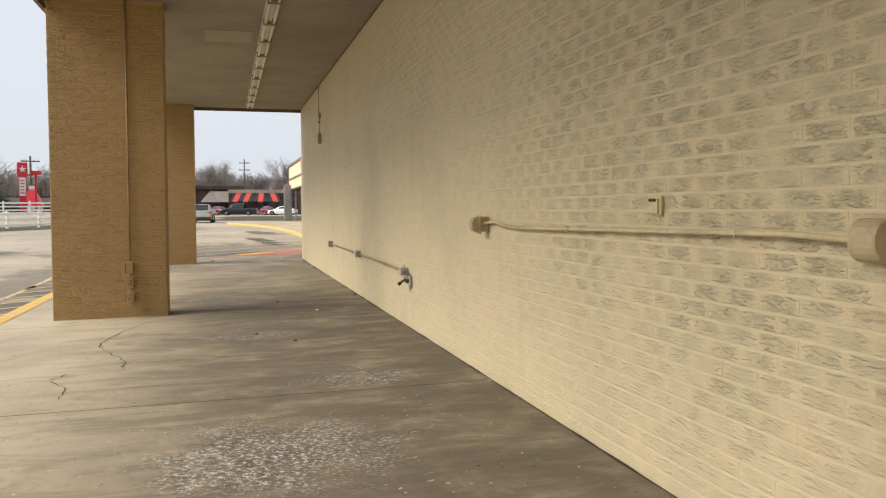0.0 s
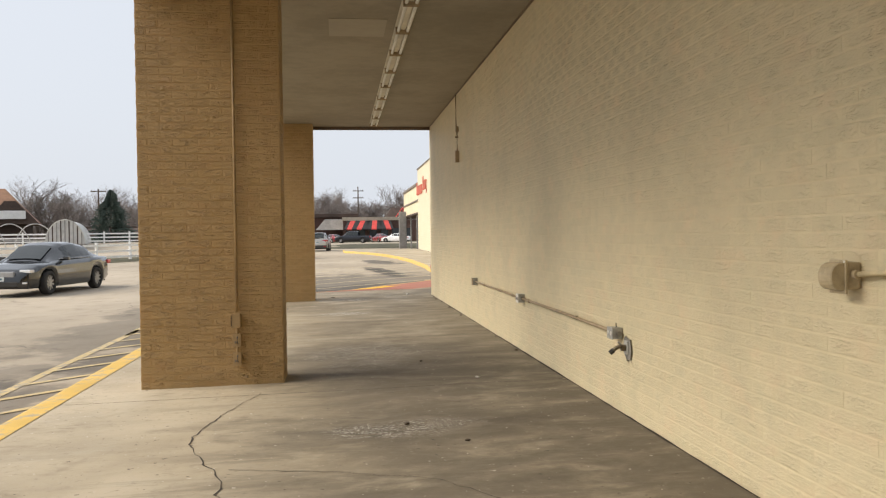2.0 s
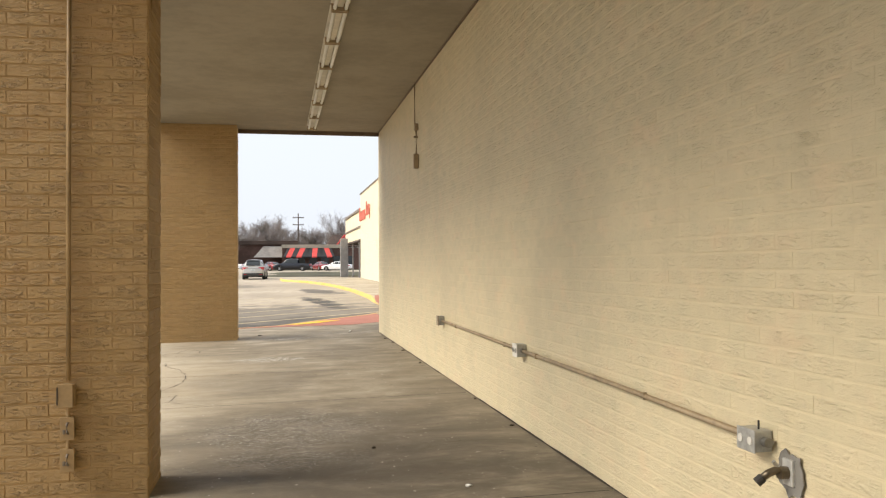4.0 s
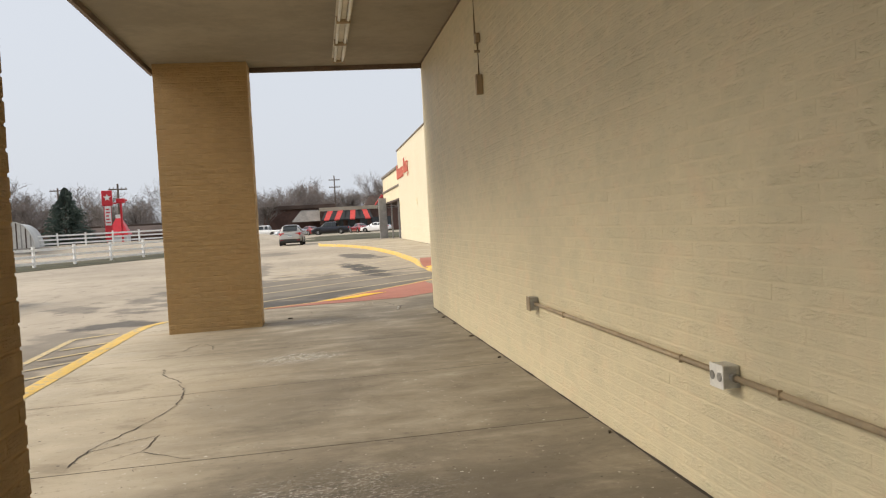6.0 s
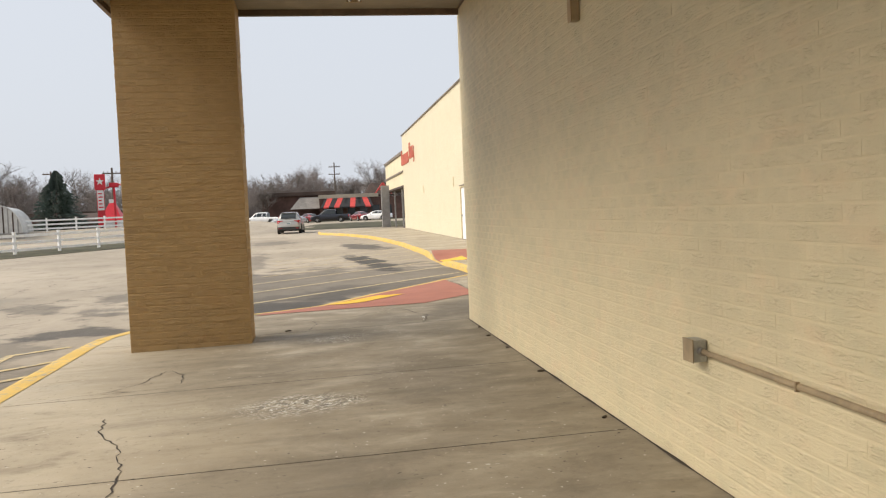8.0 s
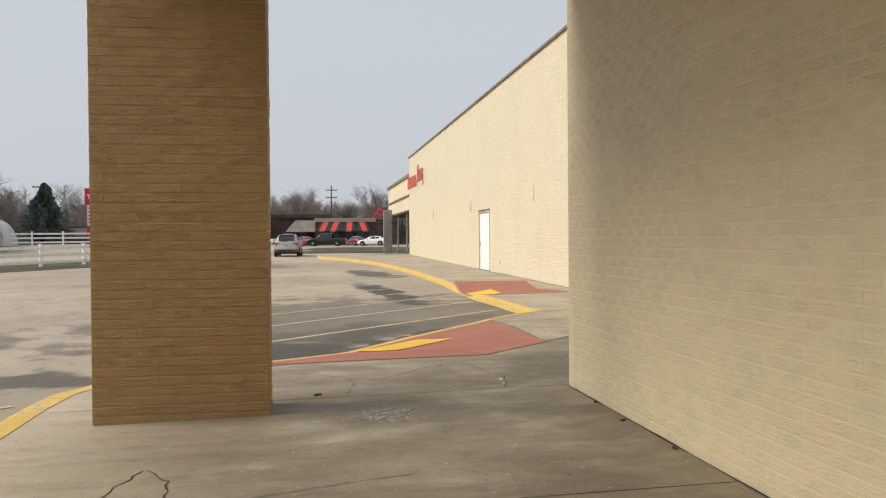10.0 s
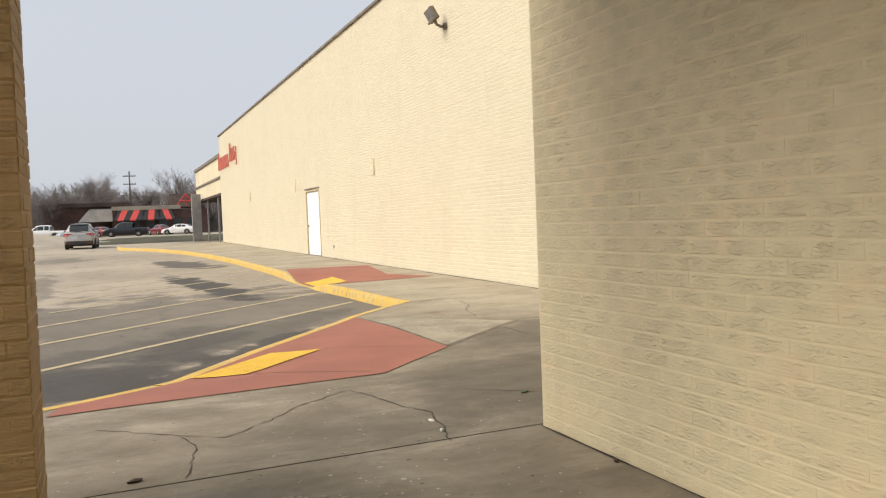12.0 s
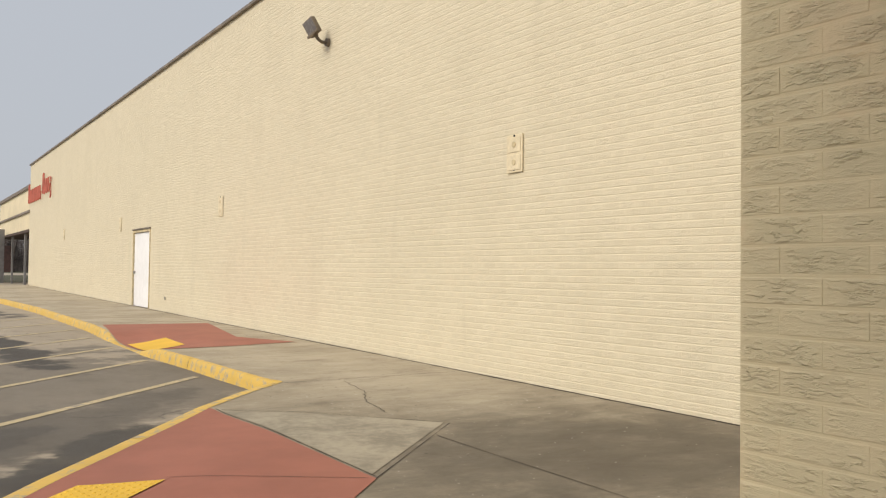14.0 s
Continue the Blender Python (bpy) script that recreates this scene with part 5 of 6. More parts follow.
for sg in (1, -1):
    top_row = [(0.42, -0.02, 0.975), (0.60, -0.02, 0.985), (0.73, -0.005, 0.99), (0.825, 0.10, 0.99), (0.885, 0.40, 0.99)]
    low_row = [(0.42, -0.02, 0.925), (0.60, -0.02, 0.90), (0.735, -0.005, 0.78), (0.835, 0.12, 0.79), (0.887, 0.32, 0.93)]
    lamp = part("tail_lamp", sheet(bmesh.new(), [[(x * sg, y, z) for x, y, z in top_row], [(x * sg, y, z) for x, y, z in low_row]]), M["lamp_red"], crossover, "red wraparound tail lamp")
    part("clear_segment", sheet(bmesh.new(), [[(x * sg, y - 0.006, z) for x, y, z in ((0.70, -0.012, 0.90), (0.80, 0.07, 0.89))], [(x * sg, y - 0.006, z) for x, y, z in ((0.735, -0.008, 0.83), (0.81, 0.085, 0.83))]]), M["lamp_clear"], lamp)

sedan = dict(name="sedan", cat="car", L=4.87, W=1.85, R=0.335, axles=(1.05, 3.90), track=0.885,
             belt=[(0, 0.86), (0.10, 0.98), (0.9, 1.0), (2.5, 0.96), (3.4, 0.93), (4.2, 0.84), (4.7, 0.70), (4.87, 0.52)],
             sill=[(0, 0.34), (0.5, 0.22), (4.4, 0.20), (4.87, 0.26)],
             half=[(0, 0.78), (0.12, 0.90), (0.6, 0.985), (1.2, 1.0), (3.8, 0.99), (4.5, 0.90), (4.75, 0.78), (4.87, 0.62)],
             cabin=[(0.45, 0.56, 0.74, 0.99, 1.0), (1.25, 0.55, 0.80, 1.0, 1.36), (2.0, 0.57, 0.84, 0.98, 1.45), (2.6, 0.56, 0.84, 0.96, 1.43), (2.95, 0.54, 0.82, 0.95, 1.33), (3.75, 0.58, 0.76, 0.90, 0.91)],
             side_glass=[(1.05, 1.75, 0.05, 0.36), (1.82, 2.85, 0.05, 0.38), (2.92, 3.6, 0.05, 0.36)],
             end_glass=[("rear_window", 0.25, 0.95, (-0.02, 0.012, 1.0)), ("windscreen", 3.9, 4.85, (0.02, 0.015, -1.0))],
             arch_mat=M["dark_car"],
             bits=[("head_lamp", M["lamp_clear"], (0.50, 4.50, 0.63), (0.80, 4.74, 0.72), 0.03, "clear head lamp"),
                   ("fog_lamp", M["lamp_clear"], (0.56, 4.72, 0.34), (0.72, 4.83, 0.39), 0.015, "bright fog lamp strip"),
                   ("grille", M["rim"], (-0.42, 4.78, 0.52), (0.42, 4.875, 0.68), 0.03, "chrome-barred grille"),
                   ("lower_grille", M["dark"], (-0.52, 4.80, 0.26), (0.52, 4.878, 0.40), 0.02, ""),
                   ("number_plate", M["plate"], (-0.16, 4.86, 0.42), (0.16, 4.89, 0.54), 0.004, "white number plate"),
                   ("plate_marks", M["plate_text"], (-0.11, 4.888, 0.455), (0.11, 4.893, 0.505), 0.002, ""),
                   ("tail_lamp", M["lamp_red"], (0.55, -0.01, 0.76), (0.86, 0.2, 0.88), 0.02, "red tail lamp"),
                   ("mirror", M["dark_car"], (0.88, 2.98, 0.93), (1.04, 3.12, 1.05), 0.035, "door mirror"),
                   ("chrome_strip", M["rim"], (0.80, 1.1, 0.975), (0.845, 3.2, 0.985), 0.003, "")])
car((-8.5, 31.8, road_z(31)), 170, sedan, M["dark_car"], "near-black sedan with chrome grille on the lot")

hatch_bits = [b for b in sedan["bits"] if b[0] in ("head_lamp", "tail_lamp", "mirror", "number_plate")]
small = dict(sedan, bits=hatch_bits)
pickup = dict(name="pickup", cat="pickup truck", L=5.8, W=2.0, R=0.39, axles=(1.25, 4.75), track=0.88,
              belt=[(0, 1.12), (1.9, 1.14), (4.4, 1.16), (5.5, 1.06), (5.8, 0.8)], sill=[(0, 0.5), (5.8, 0.42)],
              half=[(0, 0.96), (0.2, 1.0), (5.2, 0.99), (5.8, 0.85)],
              cabin=[(1.95, 0.66, 0.88, 1.14, 1.75), (2.2, 0.68, 0.89, 1.14, 1.88), (3.2, 0.68, 0.89, 1.15, 1.90), (3.7, 0.66, 0.88, 1.15, 1.82), (4.5, 0.66, 0.86, 1.14, 1.16)],
              side_glass=[(0.35, 1.4, 0.05, 0.36), (1.5, 2.6, 0.05, 0.36), (2.7, 3.4, 0.05, 0.34)],
              end_glass=[("windscreen", 2.95, 3.85, (0.02, 0.015, -1.0))],
              bits=[("bumper", M["rim"], (-0.9, -0.12, 0.45), (0.9, 0.02, 0.65), 0.02, "chrome bumper"),
                    ("tail_lamp", M["lamp_red"], (0.80, -0.01, 0.8), (0.97, 0.1, 1.08), 0.01, "red tail lamp"),
                    ("bed_well", M["dark"], (-0.78, 0.12, 1.13), (0.78, 1.85, 1.175), 0.0, "dark open load bed")])
van = dict(suv, name="large_suv", L=4.30)
van["bits"] = [b for b in suv["bits"] if b[0] in ("tail_lamp", "rear_bumper", "number_plate")]
lot = road_z(140)
for x, y, rz, spec, paint, lab in ((-14.5, 139, 60, sedan, "pale_car", "pale silver car parked across the lot"),
                                   (-5.4, 141, 75, pickup, "white_car", "white pickup truck parked across the lot"),
                                   (-1.8, 137, 110, small, "pale_car", "pale silver car parked across the lot"),
                                   (-0.2, 142, 30, small, "red_car", "dark red car parked across the lot"),
                                   (4.8, 139, 80, pickup, "navy_car", "navy blue pickup truck parked across the lot"),
                                   (7.4, 143, 20, small, "red_car", "dark red car parked across the lot"),
                                   (11.2, 141, 65, small, "white_car", "white sedan parked across the lot")):
    car((x, y, lot), rz, spec, M[paint], lab, "parked cars", False)

# ---- grass, fences ----
def lawn(outline, label, name="lawn"):
    """Rough winter turf with a slightly uneven top and a soft edge."""
    bm = bmesh.new()
    bm.faces.new([bm.verts.new((x, y, 0)) for x, y in outline])
    bmesh.ops.triangulate(bm, faces=bm.faces[:])
    bmesh.ops.subdivide_edges(bm, edges=bm.edges[:], cuts=5, use_grid_fill=True)
    for v in bm.verts:
        v.co.z = road_z(v.co.y) + (0.02 if v.is_boundary else 0.06 + 0.03 * noise.noise(v.co * 0.6))
    return tagged(part(name, bm, M["grass"], smooth=True), label, "grass", kind="structure")


lawn([(-2.0, 84.5), (14, 82.5), (24, 84), (24, 112), (0.5, 114), (-1.2, 104)], "strip of brown-green winter lawn")
lawn([(-26.0, 46.0), (-17.6, 46.4), (-6.7, 68.2), (-5.4, 78.0), (-9.5, 79.0), (-15.0, 66.0), (-24.0, 52.0)], "brown-green verge under the white fence")
lawn([(-60, 150), (60, 150), (120, 400), (-120, 400)], "far brown-green ground under the trees")
lawn([(-70, 78), (-20, 92), (-12, 104), (-14, 150), (-90, 150)], "far brown-green ground behind the fence")


def rail_fence(x0, y0, x1, y1, spacing, label, lift=0.02):
    ob = empty("rail_fence", (x0, y0, road_z(y0) + lift), label, "fence")
    d = Vector((x1 - x0, y1 - y0, 0))
    n = int(d.length / spacing)
    ang = math.atan2(d.y, d.x)
    dz = (road_z(y1) - road_z(y0)) / d.length
    pm = None
    for k in range(n + 1):
        s = k * spacing
        b = box(bmesh.new(), (-0.065, -0.065, -0.1), (0.065, 0.065, 1.12), 0.008)
        cap = box(b, (-0.08, -0.08, 1.12), (0.08, 0.08, 1.16), 0.015)
        p = part("post", cap, M["white_fence"], ob) if pm is None else new("post", pm)
        pm = p.data
        p.parent = ob
        p.matrix_basis = pose(math.cos(ang) * s, math.sin(ang) * s, dz * s, 0, 0, math.degrees(ang))
        if k < n:
            for zz in (0.24, 0.60, 0.96):
                q = part("rail", box(bmesh.new(), (0.05, -0.022, zz - 0.07), (spacing - 0.05, 0.022, zz + 0.07), 0.006), M["white_fence"], ob)
                q.matrix_basis = pose(math.cos(ang) * s, math.sin(ang) * s, dz * s, 0, -math.degrees(math.atan(dz)), math.degrees(ang))


rail_fence(-20.6, 46.6, -7.6, 72.0, 3.0, "white three-rail vinyl fence beside the lot")
rail_fence(-34.0, 84.0, -8.0, 98.5, 2.44, "white three-rail vinyl fence across the lane", 0.80)
bank_t = Vector((26.0, 14.5, 0)).normalized()
bank_n = Vector((bank_t.y, -bank_t.x, 0))
rows = []
for s in range(-4, 37, 2):
    c = Vector((-34.0, 84.0, 0)) + bank_t * s
    row = []
    for d, h in ((9.0, -0.03), (6.0, 0.18), (3.0, 0.55), (0.9, 0.78), (-2.0, 0.84), (-6.0, 0.5), (-10.0, -0.03)):
        p = c + bank_n * d
        row.append((p.x, p.y, road_z(p.y) + h * min(1.0, (s + 4) / 3.0, (36 - s) / 3.0) - (0.01 if h < 0 else 0)))
    rows.append(row)
tagged(part("lane_bank", sheet(bmesh.new(), rows), M["road"], smooth=True), "low asphalt bank carrying the rear white fence", "bank", kind="structure")

# ---- garden centre on the other side ----
hx, hy = -25.2, 84.0
hz = road_z(84)
ob = empty("hoop_house", (hx, hy, hz), "milky sheeted hoop greenhouse on block base", "greenhouse", rz=12)
part("base", box(bmesh.new(), (-1.75, 0, -0.1), (1.75, 9, 0.85), 0.02), M["block"], ob, "grey concrete block base")
bm = bmesh.new()
g = []
for yy in (0.0, 9.0):
    g.append([(1.65 * math.cos(t), yy, 0.85 + 2.2 * math.sin(t)) for t in np.linspace(0, math.pi, 20)])
sheet(bm, g)
bm.faces.new([bm.verts.new(p) for p in g[0]])
part("sheeting", bm, M["poly"], ob)
for k in range(9):
    x = -1.4 + 0.35 * k
    h = 0.85 + 2.2 * math.sqrt(max(0.0, 1 - (x / 1.65) ** 2))
    part("stud", box(bmesh.new(), (x - 0.05, -0.06, 0.85), (x + 0.05, -0.01, h - 0.03)), M["barn_wall"] if k % 2 else M["grey_panel"], ob)
bm = tube(bmesh.new(), [(1.67 * math.cos(t), -0.04, 0.85 + 2.22 * math.sin(t)) for t in np.linspace(0, math.pi, 22)], 0.05, 6)
part("end_hoop", bm, M["hoop"], ob)
for k in range(9):
    h = empty("bare_hoop", (-27.6 - 1.9 * k, 83.5 - 0.9 * k, road_z(80)), "bare pale steel tunnel hoop over the beds", "hoop", "bare tunnel hoops", rz=38)
    part("arch", tube(bmesh.new(), [(1.9 * math.cos(t), 0, max(0.0, 2.75 * math.sin(t))) for t in np.linspace(0, math.pi, 18)], 0.045, 6), M["hoop"], h)
    part("tie", tube(bmesh.new(), [(-1.7, 0, 1.25), (1.7, 0, 1.25)], 0.03, 6), M["hoop"], h)
ob = empty("tarp_tunnel", (-39.5, 88.0, road_z(88)), "green tarpaulin covered tunnel", "tent", rz=30)
part("cover", sheet(bmesh.new(), [[(3 * math.cos(t), yy, 3.2 * math.sin(t)) for t in np.linspace(0, math.pi, 14)] for yy in (0, 8)]), M["green_tarp"], ob)
part("end_wall", box(bmesh.new(), (-2.4, 0.02, 0), (2.4, 0.1, 1.9)), M["green_tarp"], ob)

ob = empty("barn", (-41.0, 104.0, road_z(104)), "low barn with broad brown shingle roof", "barn", rz=16)
part("wall", box(bmesh.new(), (-13, 0, 0), (5.2, 12, 3.4)), M["barn_wall"], ob)
bm = bmesh.new()
v = [bm.verts.new(p) for p in ((-14, -1.2, 3.0), (6.4, -1.2, 3.0), (6.4, 13.2, 3.0), (-14, 13.2, 3.0), (-12, 6, 7.4), (2.6, 6, 7.4))]
for f in ((0, 1, 5, 4), (1, 2, 5), (2, 3, 4, 5), (3, 0, 4), (3, 2, 1, 0)):
    bm.faces.new([v[i] for i in f])
part("roof", bm, M["barn_roof"], ob)
gable = part("gable", sheet(bmesh.new(), [[(1.0, -1.4, 3.0), (6.6, -1.4, 3.0)], [(3.0, -1.3, 5.6), (4.2, -1.3, 5.6)]]), M["barn_wall"], ob)
part("sign_board", box(bmesh.new(), (1.8, -1.75, 3.55), (5.2, -1.6, 4.5), 0.02), M["white_panel"], ob, "white sign board")

ob = empty("sign_tower", (-22.6, 106.0, road_z(106)), "tall red sign tower with white reader panel", "sign", rz=14)
part("shaft", box(bmesh.new(), (-0.37, -0.35, 0), (0.37, 0.35, 5.0), 0.03), M["bright_red"], ob)
part("head", box(bmesh.new(), (-0.54, -0.5, 4.75), (0.54, 0.5, 6.4), 0.05), M["bright_red"], ob)
part("reader_panel", box(bmesh.new(), (-0.31, -0.41, 2.6), (0.31, -0.35, 4.7), 0.01), M["white_panel"], ob, "white reader panel")
for k in range(5):
    part("text_bar", box(bmesh.new(), (-0.22, -0.425, 2.85 + 0.36 * k), (0.22 - 0.06 * (k % 3), -0.411, 2.98 + 0.36 * k)), M["bright_red"], ob, "red unreadable text bar")
bm = bmesh.new()
star = [bm.verts.new((r * math.sin(math.pi * k / 5), -0.52, 5.62 + r * math.cos(math.pi * k / 5))) for k in range(10) for r in ((0.42, 0.17)[k % 2],)]
bm.faces.new(star[::-1])
for e in bmesh.ops.extrude_face_region(bm, geom=bm.faces[:])["geom"]:
    if isinstance(e, bmesh.types.BMVert):
        e.co.y -= 0.04
part("emblem", bm, M["white_panel"], ob, "white star emblem")
ob = empty("red_kiosk", (-23.05, 113.0, road_z(113)), "small drive-in kiosk with red pyramid roof", "kiosk")
part("walls", box(bmesh.new(), (-1.0, -1.0, 0), (1.0, 1.0, 1.6)), M["white_panel"], ob)
bm = bmesh.new()
bmesh.ops.create_cone(bm, segments=4, radius1=1.7, radius2=0.4, depth=2.0, matrix=Matrix.Translation((0, 0, 2.5)) @ Matrix.Rotation(math.pi / 4, 4, "Z"))
part("roof", bm, M["bright_red"], ob)
part("cupola", box(bmesh.new(), (-0.3, -0.3, 3.4), (0.3, 0.3, 3.9)), M["white_panel"], ob)
ob = empty("red_pole", (-21.3, 106.5, road_z(106)), "slim red pole with drooping lamp arms", "pole")
part("shaft", cyl(bmesh.new(), (0, 0, 0), (0, 0, 5.2), 0.12, seg=10), M["bright_red"], ob)
part("arms", tube(bmesh.new(), [(-1.5, 0, 5.2), (-0.6, 0, 5.0), (0, 0, 5.2), (0.7, 0, 5.3)], 0.09, 8), M["bright_red"], ob)
part("head", box(bmesh.new(), (-0.45, -0.3, 5.0), (0.45, 0.3, 5.5), 0.08), M["bright_red"], ob)

# ---- restaurant across the lot ----
rz0 = road_z(165)
ob = empty("restaurant", (6.0, 165.0, rz0), "brown brick restaurant with black and red awnings", "building")
part("wall", box(bmesh.new(), (-5.5, 1.0, 0), (9.5, 14, 4.1)), M["brown_brick"], ob)
part("parapet", box(bmesh.new(), (-5.6, 0.9, 4.1), (5.2, 14.1, 4.75), 0.03), M["beige_wall"], ob)
for k in range(20):
    x = -5.3 + 0.47 * k
    red = k in (1, 2, 5, 6, 11, 12, 17, 18)
    t = 0.8 if k < 9 else (0.25 if k < 15 else -0.5)
    bm = sheet(bmesh.new(), [[(x + t, 0.9, 4.1), (x + 0.47 + t, 0.9, 4.1)], [(x, -0.9, 2.5), (x + 0.47, -0.9, 2.5)], [(x, -0.9, 2.3), (x + 0.47, -0.9, 2.3)]])
    part("awning_panel", bm, M["awning_red"] if red else M["awning_black"], ob, "red awning panel" if red else "black awning panel")
for k in range(6):
    w = part("window", box(bmesh.new(), (-4.9 + 2.2 * k, 0.9, 0.9), (-3.5 + 2.2 * k, 1.02, 2.6)), M["glass_dark"], ob)
bm = bmesh.new()
v = [bm.verts.new(p) for p in ((2.6, 1.5, 4.4), (8.6, 1.5, 4.4), (8.6, 9, 4.4), (2.6, 9, 4.4), (4.0, 4, 6.7), (7.4, 4, 6.7))]
for f in ((0, 1, 5, 4), (1, 2, 5), (2, 3, 4, 5), (3, 0, 4)):
    bm.faces.new([v[i] for i in f])
part("roof", bm, M["barn_wall"], ob)
for a, b in (((4.6, 1.2, 4.6), (6.1, 1.2, 6.6)), ((7.6, 1.2, 4.6), (6.1, 1.2, 6.6)), ((5.2, 1.2, 5.4), (7.0, 1.2, 5.4)), ((6.1, 1.2, 4.6), (6.1, 1.2, 6.6))):
    part("gable_truss", cyl(bmesh.new(), a, b, 0.12, seg=6), M["awning_red"], ob, "red timber gable truss")
ob = empty("brown_building", (-6.0, 172.0, rz0), "flat-roofed brown brick building behind the cars", "building")
part("wall", box(bmesh.new(), (-4, 0, 0), (6.8, 14, 4.9)), M["brown_brick"], ob)
part("roof", box(bmesh.new(), (-4.5, -0.6, 4.9), (9.5, 14.5, 5.6), 0.03), M["barn_wall"], ob)
bm = sheet(bmesh.new(), [[(3.0, -0.4, 4.6), (9.0, -0.4, 4.6)], [(1.2, -3.5, 2.4), (9.5, -3.5, 2.4)]])
part("porch_roof", bm, M["grey_roof"], ob)
ob = empty("brick_house", (-52.0, 165.0, rz0), "low red-brown building among bare trees", "building")
part("wall", box(bmesh.new(), (0, 0, 0), (26, 10, 3.0)), M["brown_brick"], ob)
part("roof", box(bmesh.new(), (-0.6, -0.6, 3.0), (26.6, 10.6, 3.5), 0.03), M["barn_wall"], ob)
ob = empty("long_shed", (-36.0, 128.0, road_z(128)), "low brown shed behind the white fence", "shed")
part("wall", box(bmesh.new(), (0, 0, 0), (22, 6, 1.5)), M["brown_brick"], ob)
part("eaves", box(bmesh.new(), (-0.4, -0.4, 1.5), (22.4, 6.4, 1.7), 0.02), M["brown_brick"], ob)
part("roof", sheet(bmesh.new(), [[(-0.4, -0.4, 1.71), (22.4, -0.4, 1.71)], [(-0.4, 3, 2.7), (22.4, 3, 2.7)], [(-0.4, 6.4, 1.71), (22.4, 6.4, 1.71)]]), M["barn_wall"], ob)


def utility_pole(x, y, h, arms, rz=0.0):
    ob = empty("utility_pole", (x, y, road_z(y)), "weathered wooden utility pole with crossarms", "pole", "utility poles", rz=rz)
    part("shaft", cyl(bmesh.new(), (0, 0, -0.2), (0, 0, h), 0.19, 0.12, 10), M["pole_wood"], ob)
    for zz in arms:
        part("crossarm", box(bmesh.new(), (-1.15, -0.07, h - zz - 0.08), (1.15, 0.07, h - zz + 0.08), 0.01), M["pole_wood"], ob)
        for x2 in (-1.0, -0.5, 0.5, 1.0):
            part("insulator", cyl(bmesh.new(), (x2, 0, h - zz + 0.08), (x2, 0, h - zz + 0.26), 0.06, seg=8), M["steel"], ob)
    return ob


utility_pole(3.9, 186, 11.8, (0.9, 2.4))
utility_pole(-37.4, 140, 9.0, (0.4,))
utility_pole(-25.4, 124, 8.2, (0.7,), 20)
utility_pole(17.5, 186, 8.8, (0.6, 1.4))
tube_pts = [(17.5 + 20 * k / 6, 186, rz0 + 8.2 + 0.10 * (k - 3) ** 2) for k in range(7)]
ob = tagged(part("overhead_cable", tube(bmesh.new(), tube_pts, 0.03, 5), M["dark"]), "thin dark overhead cable between poles", "cable")

# ---- trees ----
def limb(out, p, d, length, r, depth, rg, gnarl):
    """Grows a bent tapered limb and its forks into a list of segments."""
    n = 3
    q = Vector(p)
    d = Vector(d).normalized()
    for k in range(n):
        d2 = (d + Vector((rg.uniform(-1, 1), rg.uniform(-1, 1), rg.uniform(-0.3, 0.7))) * gnarl).normalized()
        e = q + d2 * length / n
        out.append((q.copy(), e.copy(), r * (1 - 0.25 * k / n), r * (1 - 0.25 * (k + 1) / n), depth))
        if depth > 0:
            for _ in range(1 if k == 0 or depth < 3 else 2):
                a = Vector((rg.uniform(-1, 1), rg.uniform(-1, 1), rg.uniform(-0.15, 0.55))).normalized()
                limb(out, e, (d2 * 0.7 + a * 0.9), length * rg.uniform(0.5, 0.72), r * 0.55, depth - 1, rg, gnarl)
        q, d = e, d2
    return out


def prisms(segs):
    verts, faces = [], []
    for a, b, r0, r1, dep in segs:
        n = 5 if dep >= 5 else 3
        qd = (b - a).to_track_quat("Z", "Y")
        i = len(verts)
        for c, r in ((a, r0), (b, r1)):
            for k in range(n):
                verts.append(c + qd @ Vector((r * math.cos(2 * math.pi * k / n), r * math.sin(2 * math.pi * k / n), 0)))
        for k in range(n):
            faces.append((i + k, i + (k + 1) % n, i + n + (k + 1) % n, i + n + k))
    return verts, faces


def bare_tree(seed, h, spread):
    rg = random.Random(seed)
    segs = []
    limb(segs, (0, 0, -0.2), (0, 0, 1), h * 0.46, h * 0.016, 5, rg, spread)
    for _ in range(3):
        limb(segs, (0, 0, h * rg.uniform(0.12, 0.3)), (rg.uniform(-1, 1), rg.uniform(-1, 1), 1.5), h * 0.40, h * 0.009, 4, rg, spread)
    ob = empty("bare_tree", (0, 0, 0), "leafless grey-brown tree with fine twigs", "tree", "bare trees")
    big = [s for s in segs if s[4] >= 4]
    fine = [(a, b, max(r0, 0.013), max(r1, 0.010), d) for a, b, r0, r1, d in segs if d < 4]
    mesh_ob("trunk", *prisms(big), M["bark"], ob)
    mesh_ob("crown", *prisms(fine), M["twig"], ob)
    return ob


kinds = [bare_tree(11, 10, 0.13), bare_tree(23, 12, 0.16), bare_tree(37, 9, 0.14), bare_tree(51, 11, 0.19)]
rg = random.Random(77)
spots = []
for k in range(110):
    az = -0.50 + 0.78 * k / 109 + rg.uniform(-0.01, 0.01)
    d = rg.uniform(165, 235)
    spots.append((math.sin(az) * d, 10 + math.cos(az) * d, rg.uniform(0.70, 1.14)))
for x, y, sc in ((-48, 122, 0.7), (-38, 128, 0.65), (-31, 142, 0.7), (-15, 150, 0.7), (-12, 160, 0.75), (-18, 146, 0.65), (-9, 170, 0.8), (17, 178, 0.95), (21, 184, 1.0), (13, 190, 1.05)):
    spots.append((x, y, sc))
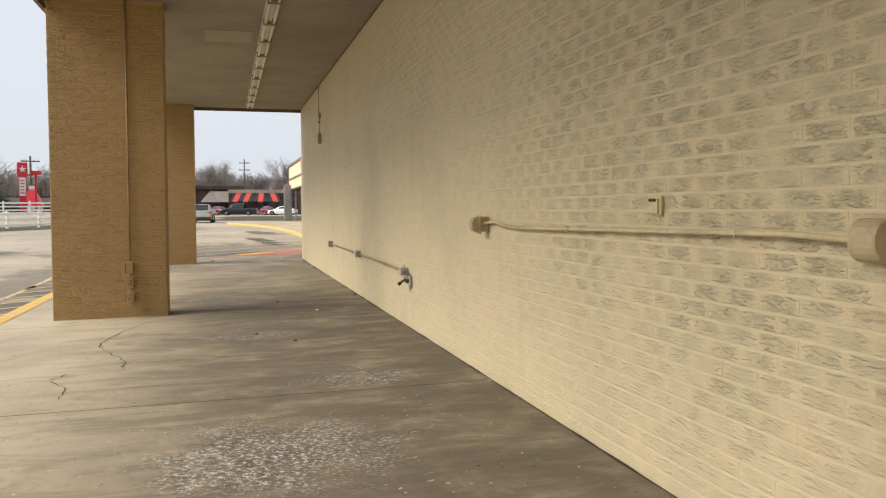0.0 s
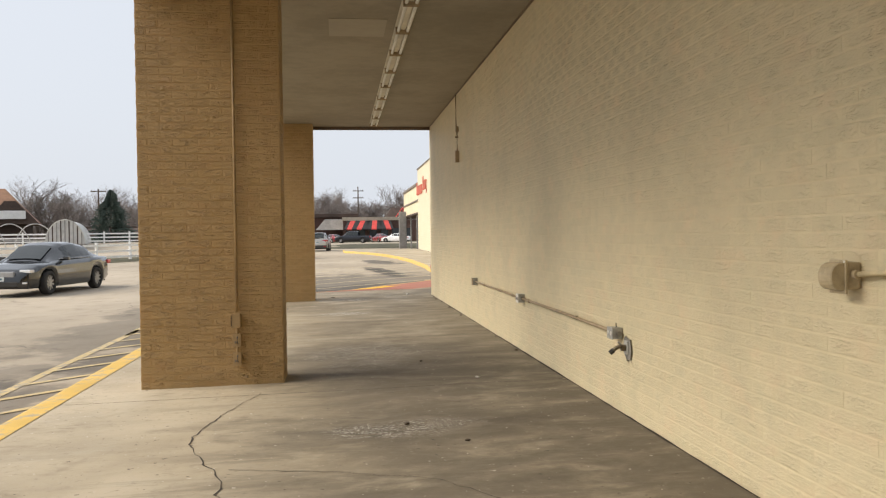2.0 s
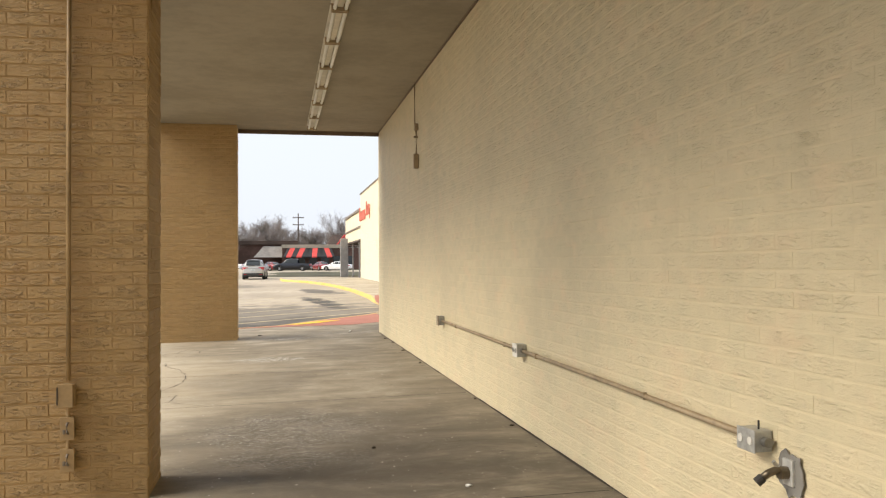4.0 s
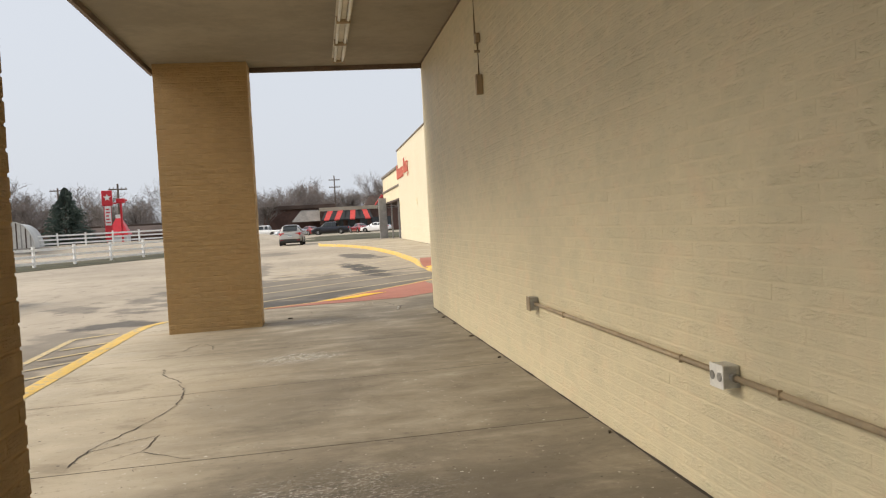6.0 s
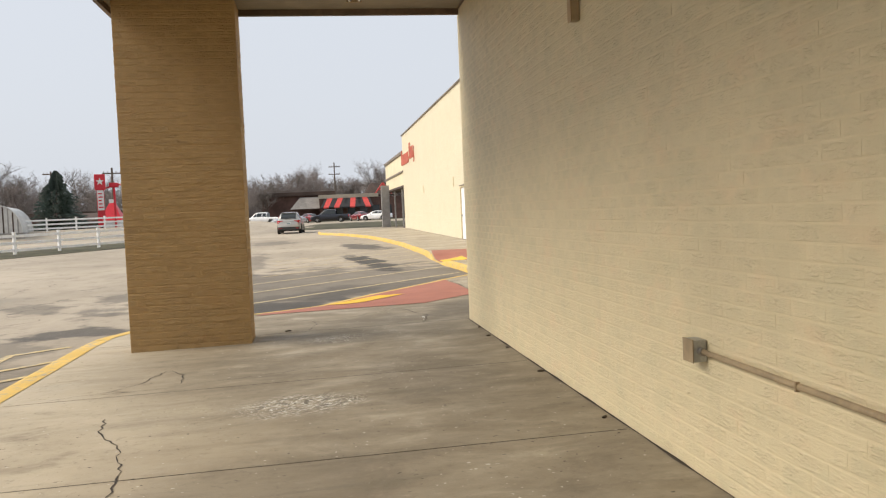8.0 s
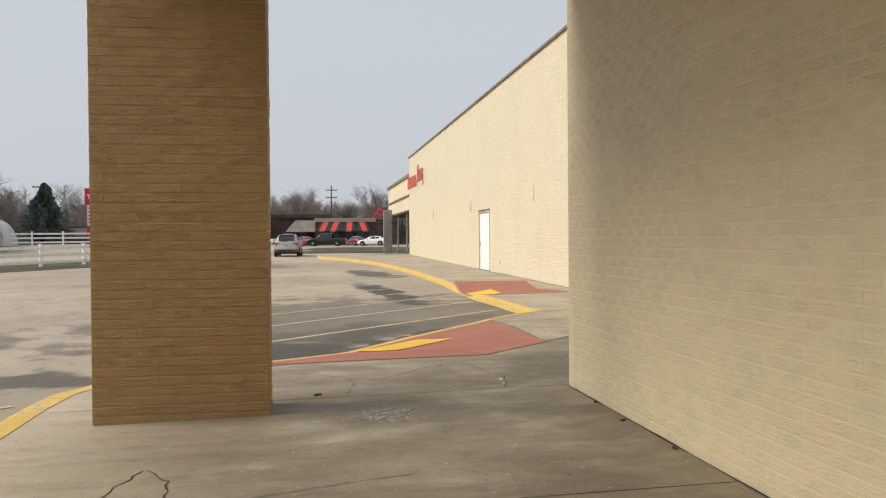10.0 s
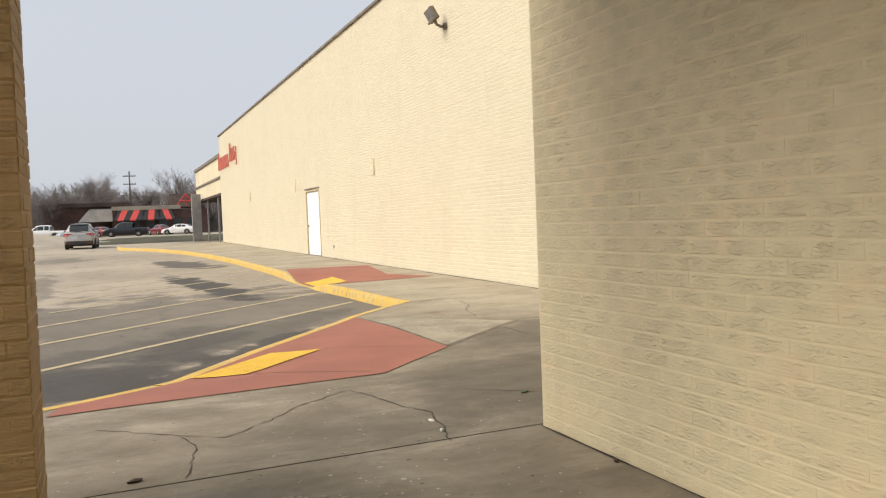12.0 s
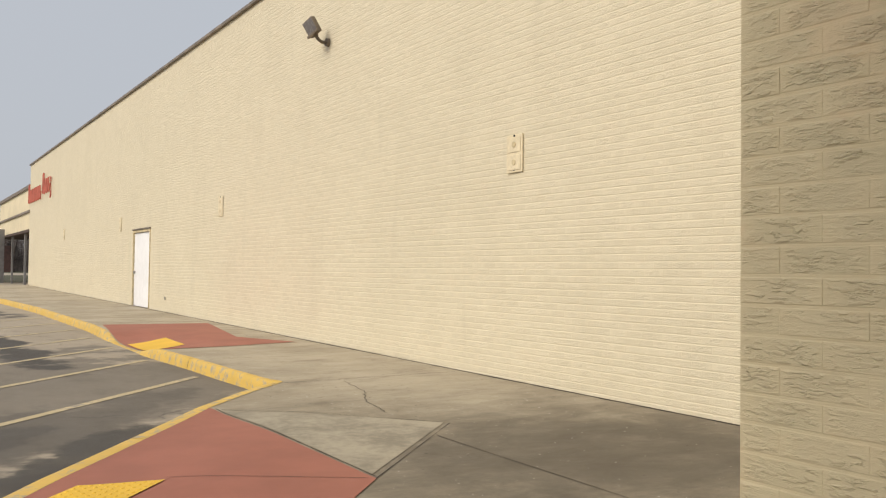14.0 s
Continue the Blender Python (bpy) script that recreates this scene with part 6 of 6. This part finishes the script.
for k, (x, y, sc) in enumerate(spots):
    src = kinds[k % 4]
    z = road_z(y)
    m = pose(x, y, z, 0, 0, rg.uniform(0, 360)) @ Matrix.Scale(sc, 4)
    if k < 4:
        src.matrix_basis = m
    else:
        t = copy_thing(src, pose(x, y, z, 0, 0, rg.uniform(0, 360)))
        t.scale = (sc, sc, sc * rg.uniform(0.9, 1.1))

verts, faces = [], []
for k in range(24000):
    az = -0.55 + 0.85 * rg.random()
    d = rg.uniform(175, 260)
    x, y = math.sin(az) * d, 10 + math.cos(az) * d
    h = rg.uniform(2.0, 7.5) * (0.7 + 0.5 * noise.noise(Vector((x * 0.04, y * 0.04, 0))) + 0.2)
    lean, w = rg.uniform(-1.2, 1.2), rg.uniform(0.05, 0.16)
    i = len(verts)
    z = road_z(y)
    verts += [(x - w, y, z), (x + w, y, z), (x + lean, y + 0.3, z + h), (x, y + w, z)]
    faces += [(i, i + 1, i + 2), (i + 1, i + 3, i + 2)]
tagged(mesh_ob("far_brush", verts, faces, M["twig"]), "dense grey-brown brush at the wood's edge", "brush", kind="stuff")


def spruce(x, y, h, w, seed):
    """A dense blue-green spruce: trunk and drooping whorls of needle sprays."""
    rg = random.Random(seed)
    ob = empty("spruce", (x, y, road_z(y)), "dense dark green spruce tree", "tree")
    part("trunk", cyl(bmesh.new(), (0, 0, 0), (0, 0, h * 0.95), 0.18, 0.02, 8), M["bark"], ob)
    verts, faces = [], []
    for k in range(5200):
        t = (rg.randrange(15) + rg.random() ** 2 * 0.9) / 15
        t = 1 - (1 - t) ** 1.3 if rg.random() < 0.5 else t
        z = 0.3 + (h - 0.3) * t
        r = w * (1 - t) ** 0.85 * rg.uniform(0.3, 1.0)
        a = rg.uniform(0, 2 * math.pi)
        r *= 0.80 + 0.75 * max(-0.5, noise.noise(Vector((math.cos(a) * 1.6, math.sin(a) * 1.6, t * 6.0 + seed))))
        c = Vector((r * math.cos(a), r * math.sin(a), z - 0.18 * r))
        out = Vector((math.cos(a), math.sin(a), rg.uniform(-0.45, 0.25))).normalized()
        side = Vector((-math.sin(a), math.cos(a), rg.uniform(-0.3, 0.3)))
        ln, wd = rg.uniform(0.25, 0.6) * (1.1 - 0.7 * t), rg.uniform(0.08, 0.18) * (1.1 - 0.6 * t)
        i = len(verts)
        verts += [c - side * wd, c + side * wd, c + out * ln, c + Vector((0, 0, 0.10)) + out * ln * 0.4]
        faces += [(i, i + 1, i + 3), (i + 1, i + 2, i + 3), (i + 2, i, i + 3)]
    mesh_ob("crown", verts, faces, M["needle"], ob)


spruce(-25.0, 99.0, 6.5, 4.1, 3)

# ---- single bricks of the near pier ----
full, half_w = single_brick(BL, M["column_piece"]), {}
rng = random.Random(5)
for r in range(int(hA / BH)):
    x = -(r % 2) * 0.5 * BL - 0.013
    while x < wA - 0.03:
        a, b = max(x, 0), min(x + BL, wA)
        if b - a > 0.03:
            key = round(b - a, 3)
            if abs(key - BL) < 0.002:
                me = full
            else:
                me = half_w.setdefault(key, None) or single_brick(b - a, M["column_piece"])
                half_w[key] = me
            ob = new("brick", me)
            ob.parent = colA
            ob.matrix_basis = pose(COL_W0 + a, 11.487 + rng.uniform(-0.0008, 0.0006), zA + r * BH)
        x += BL
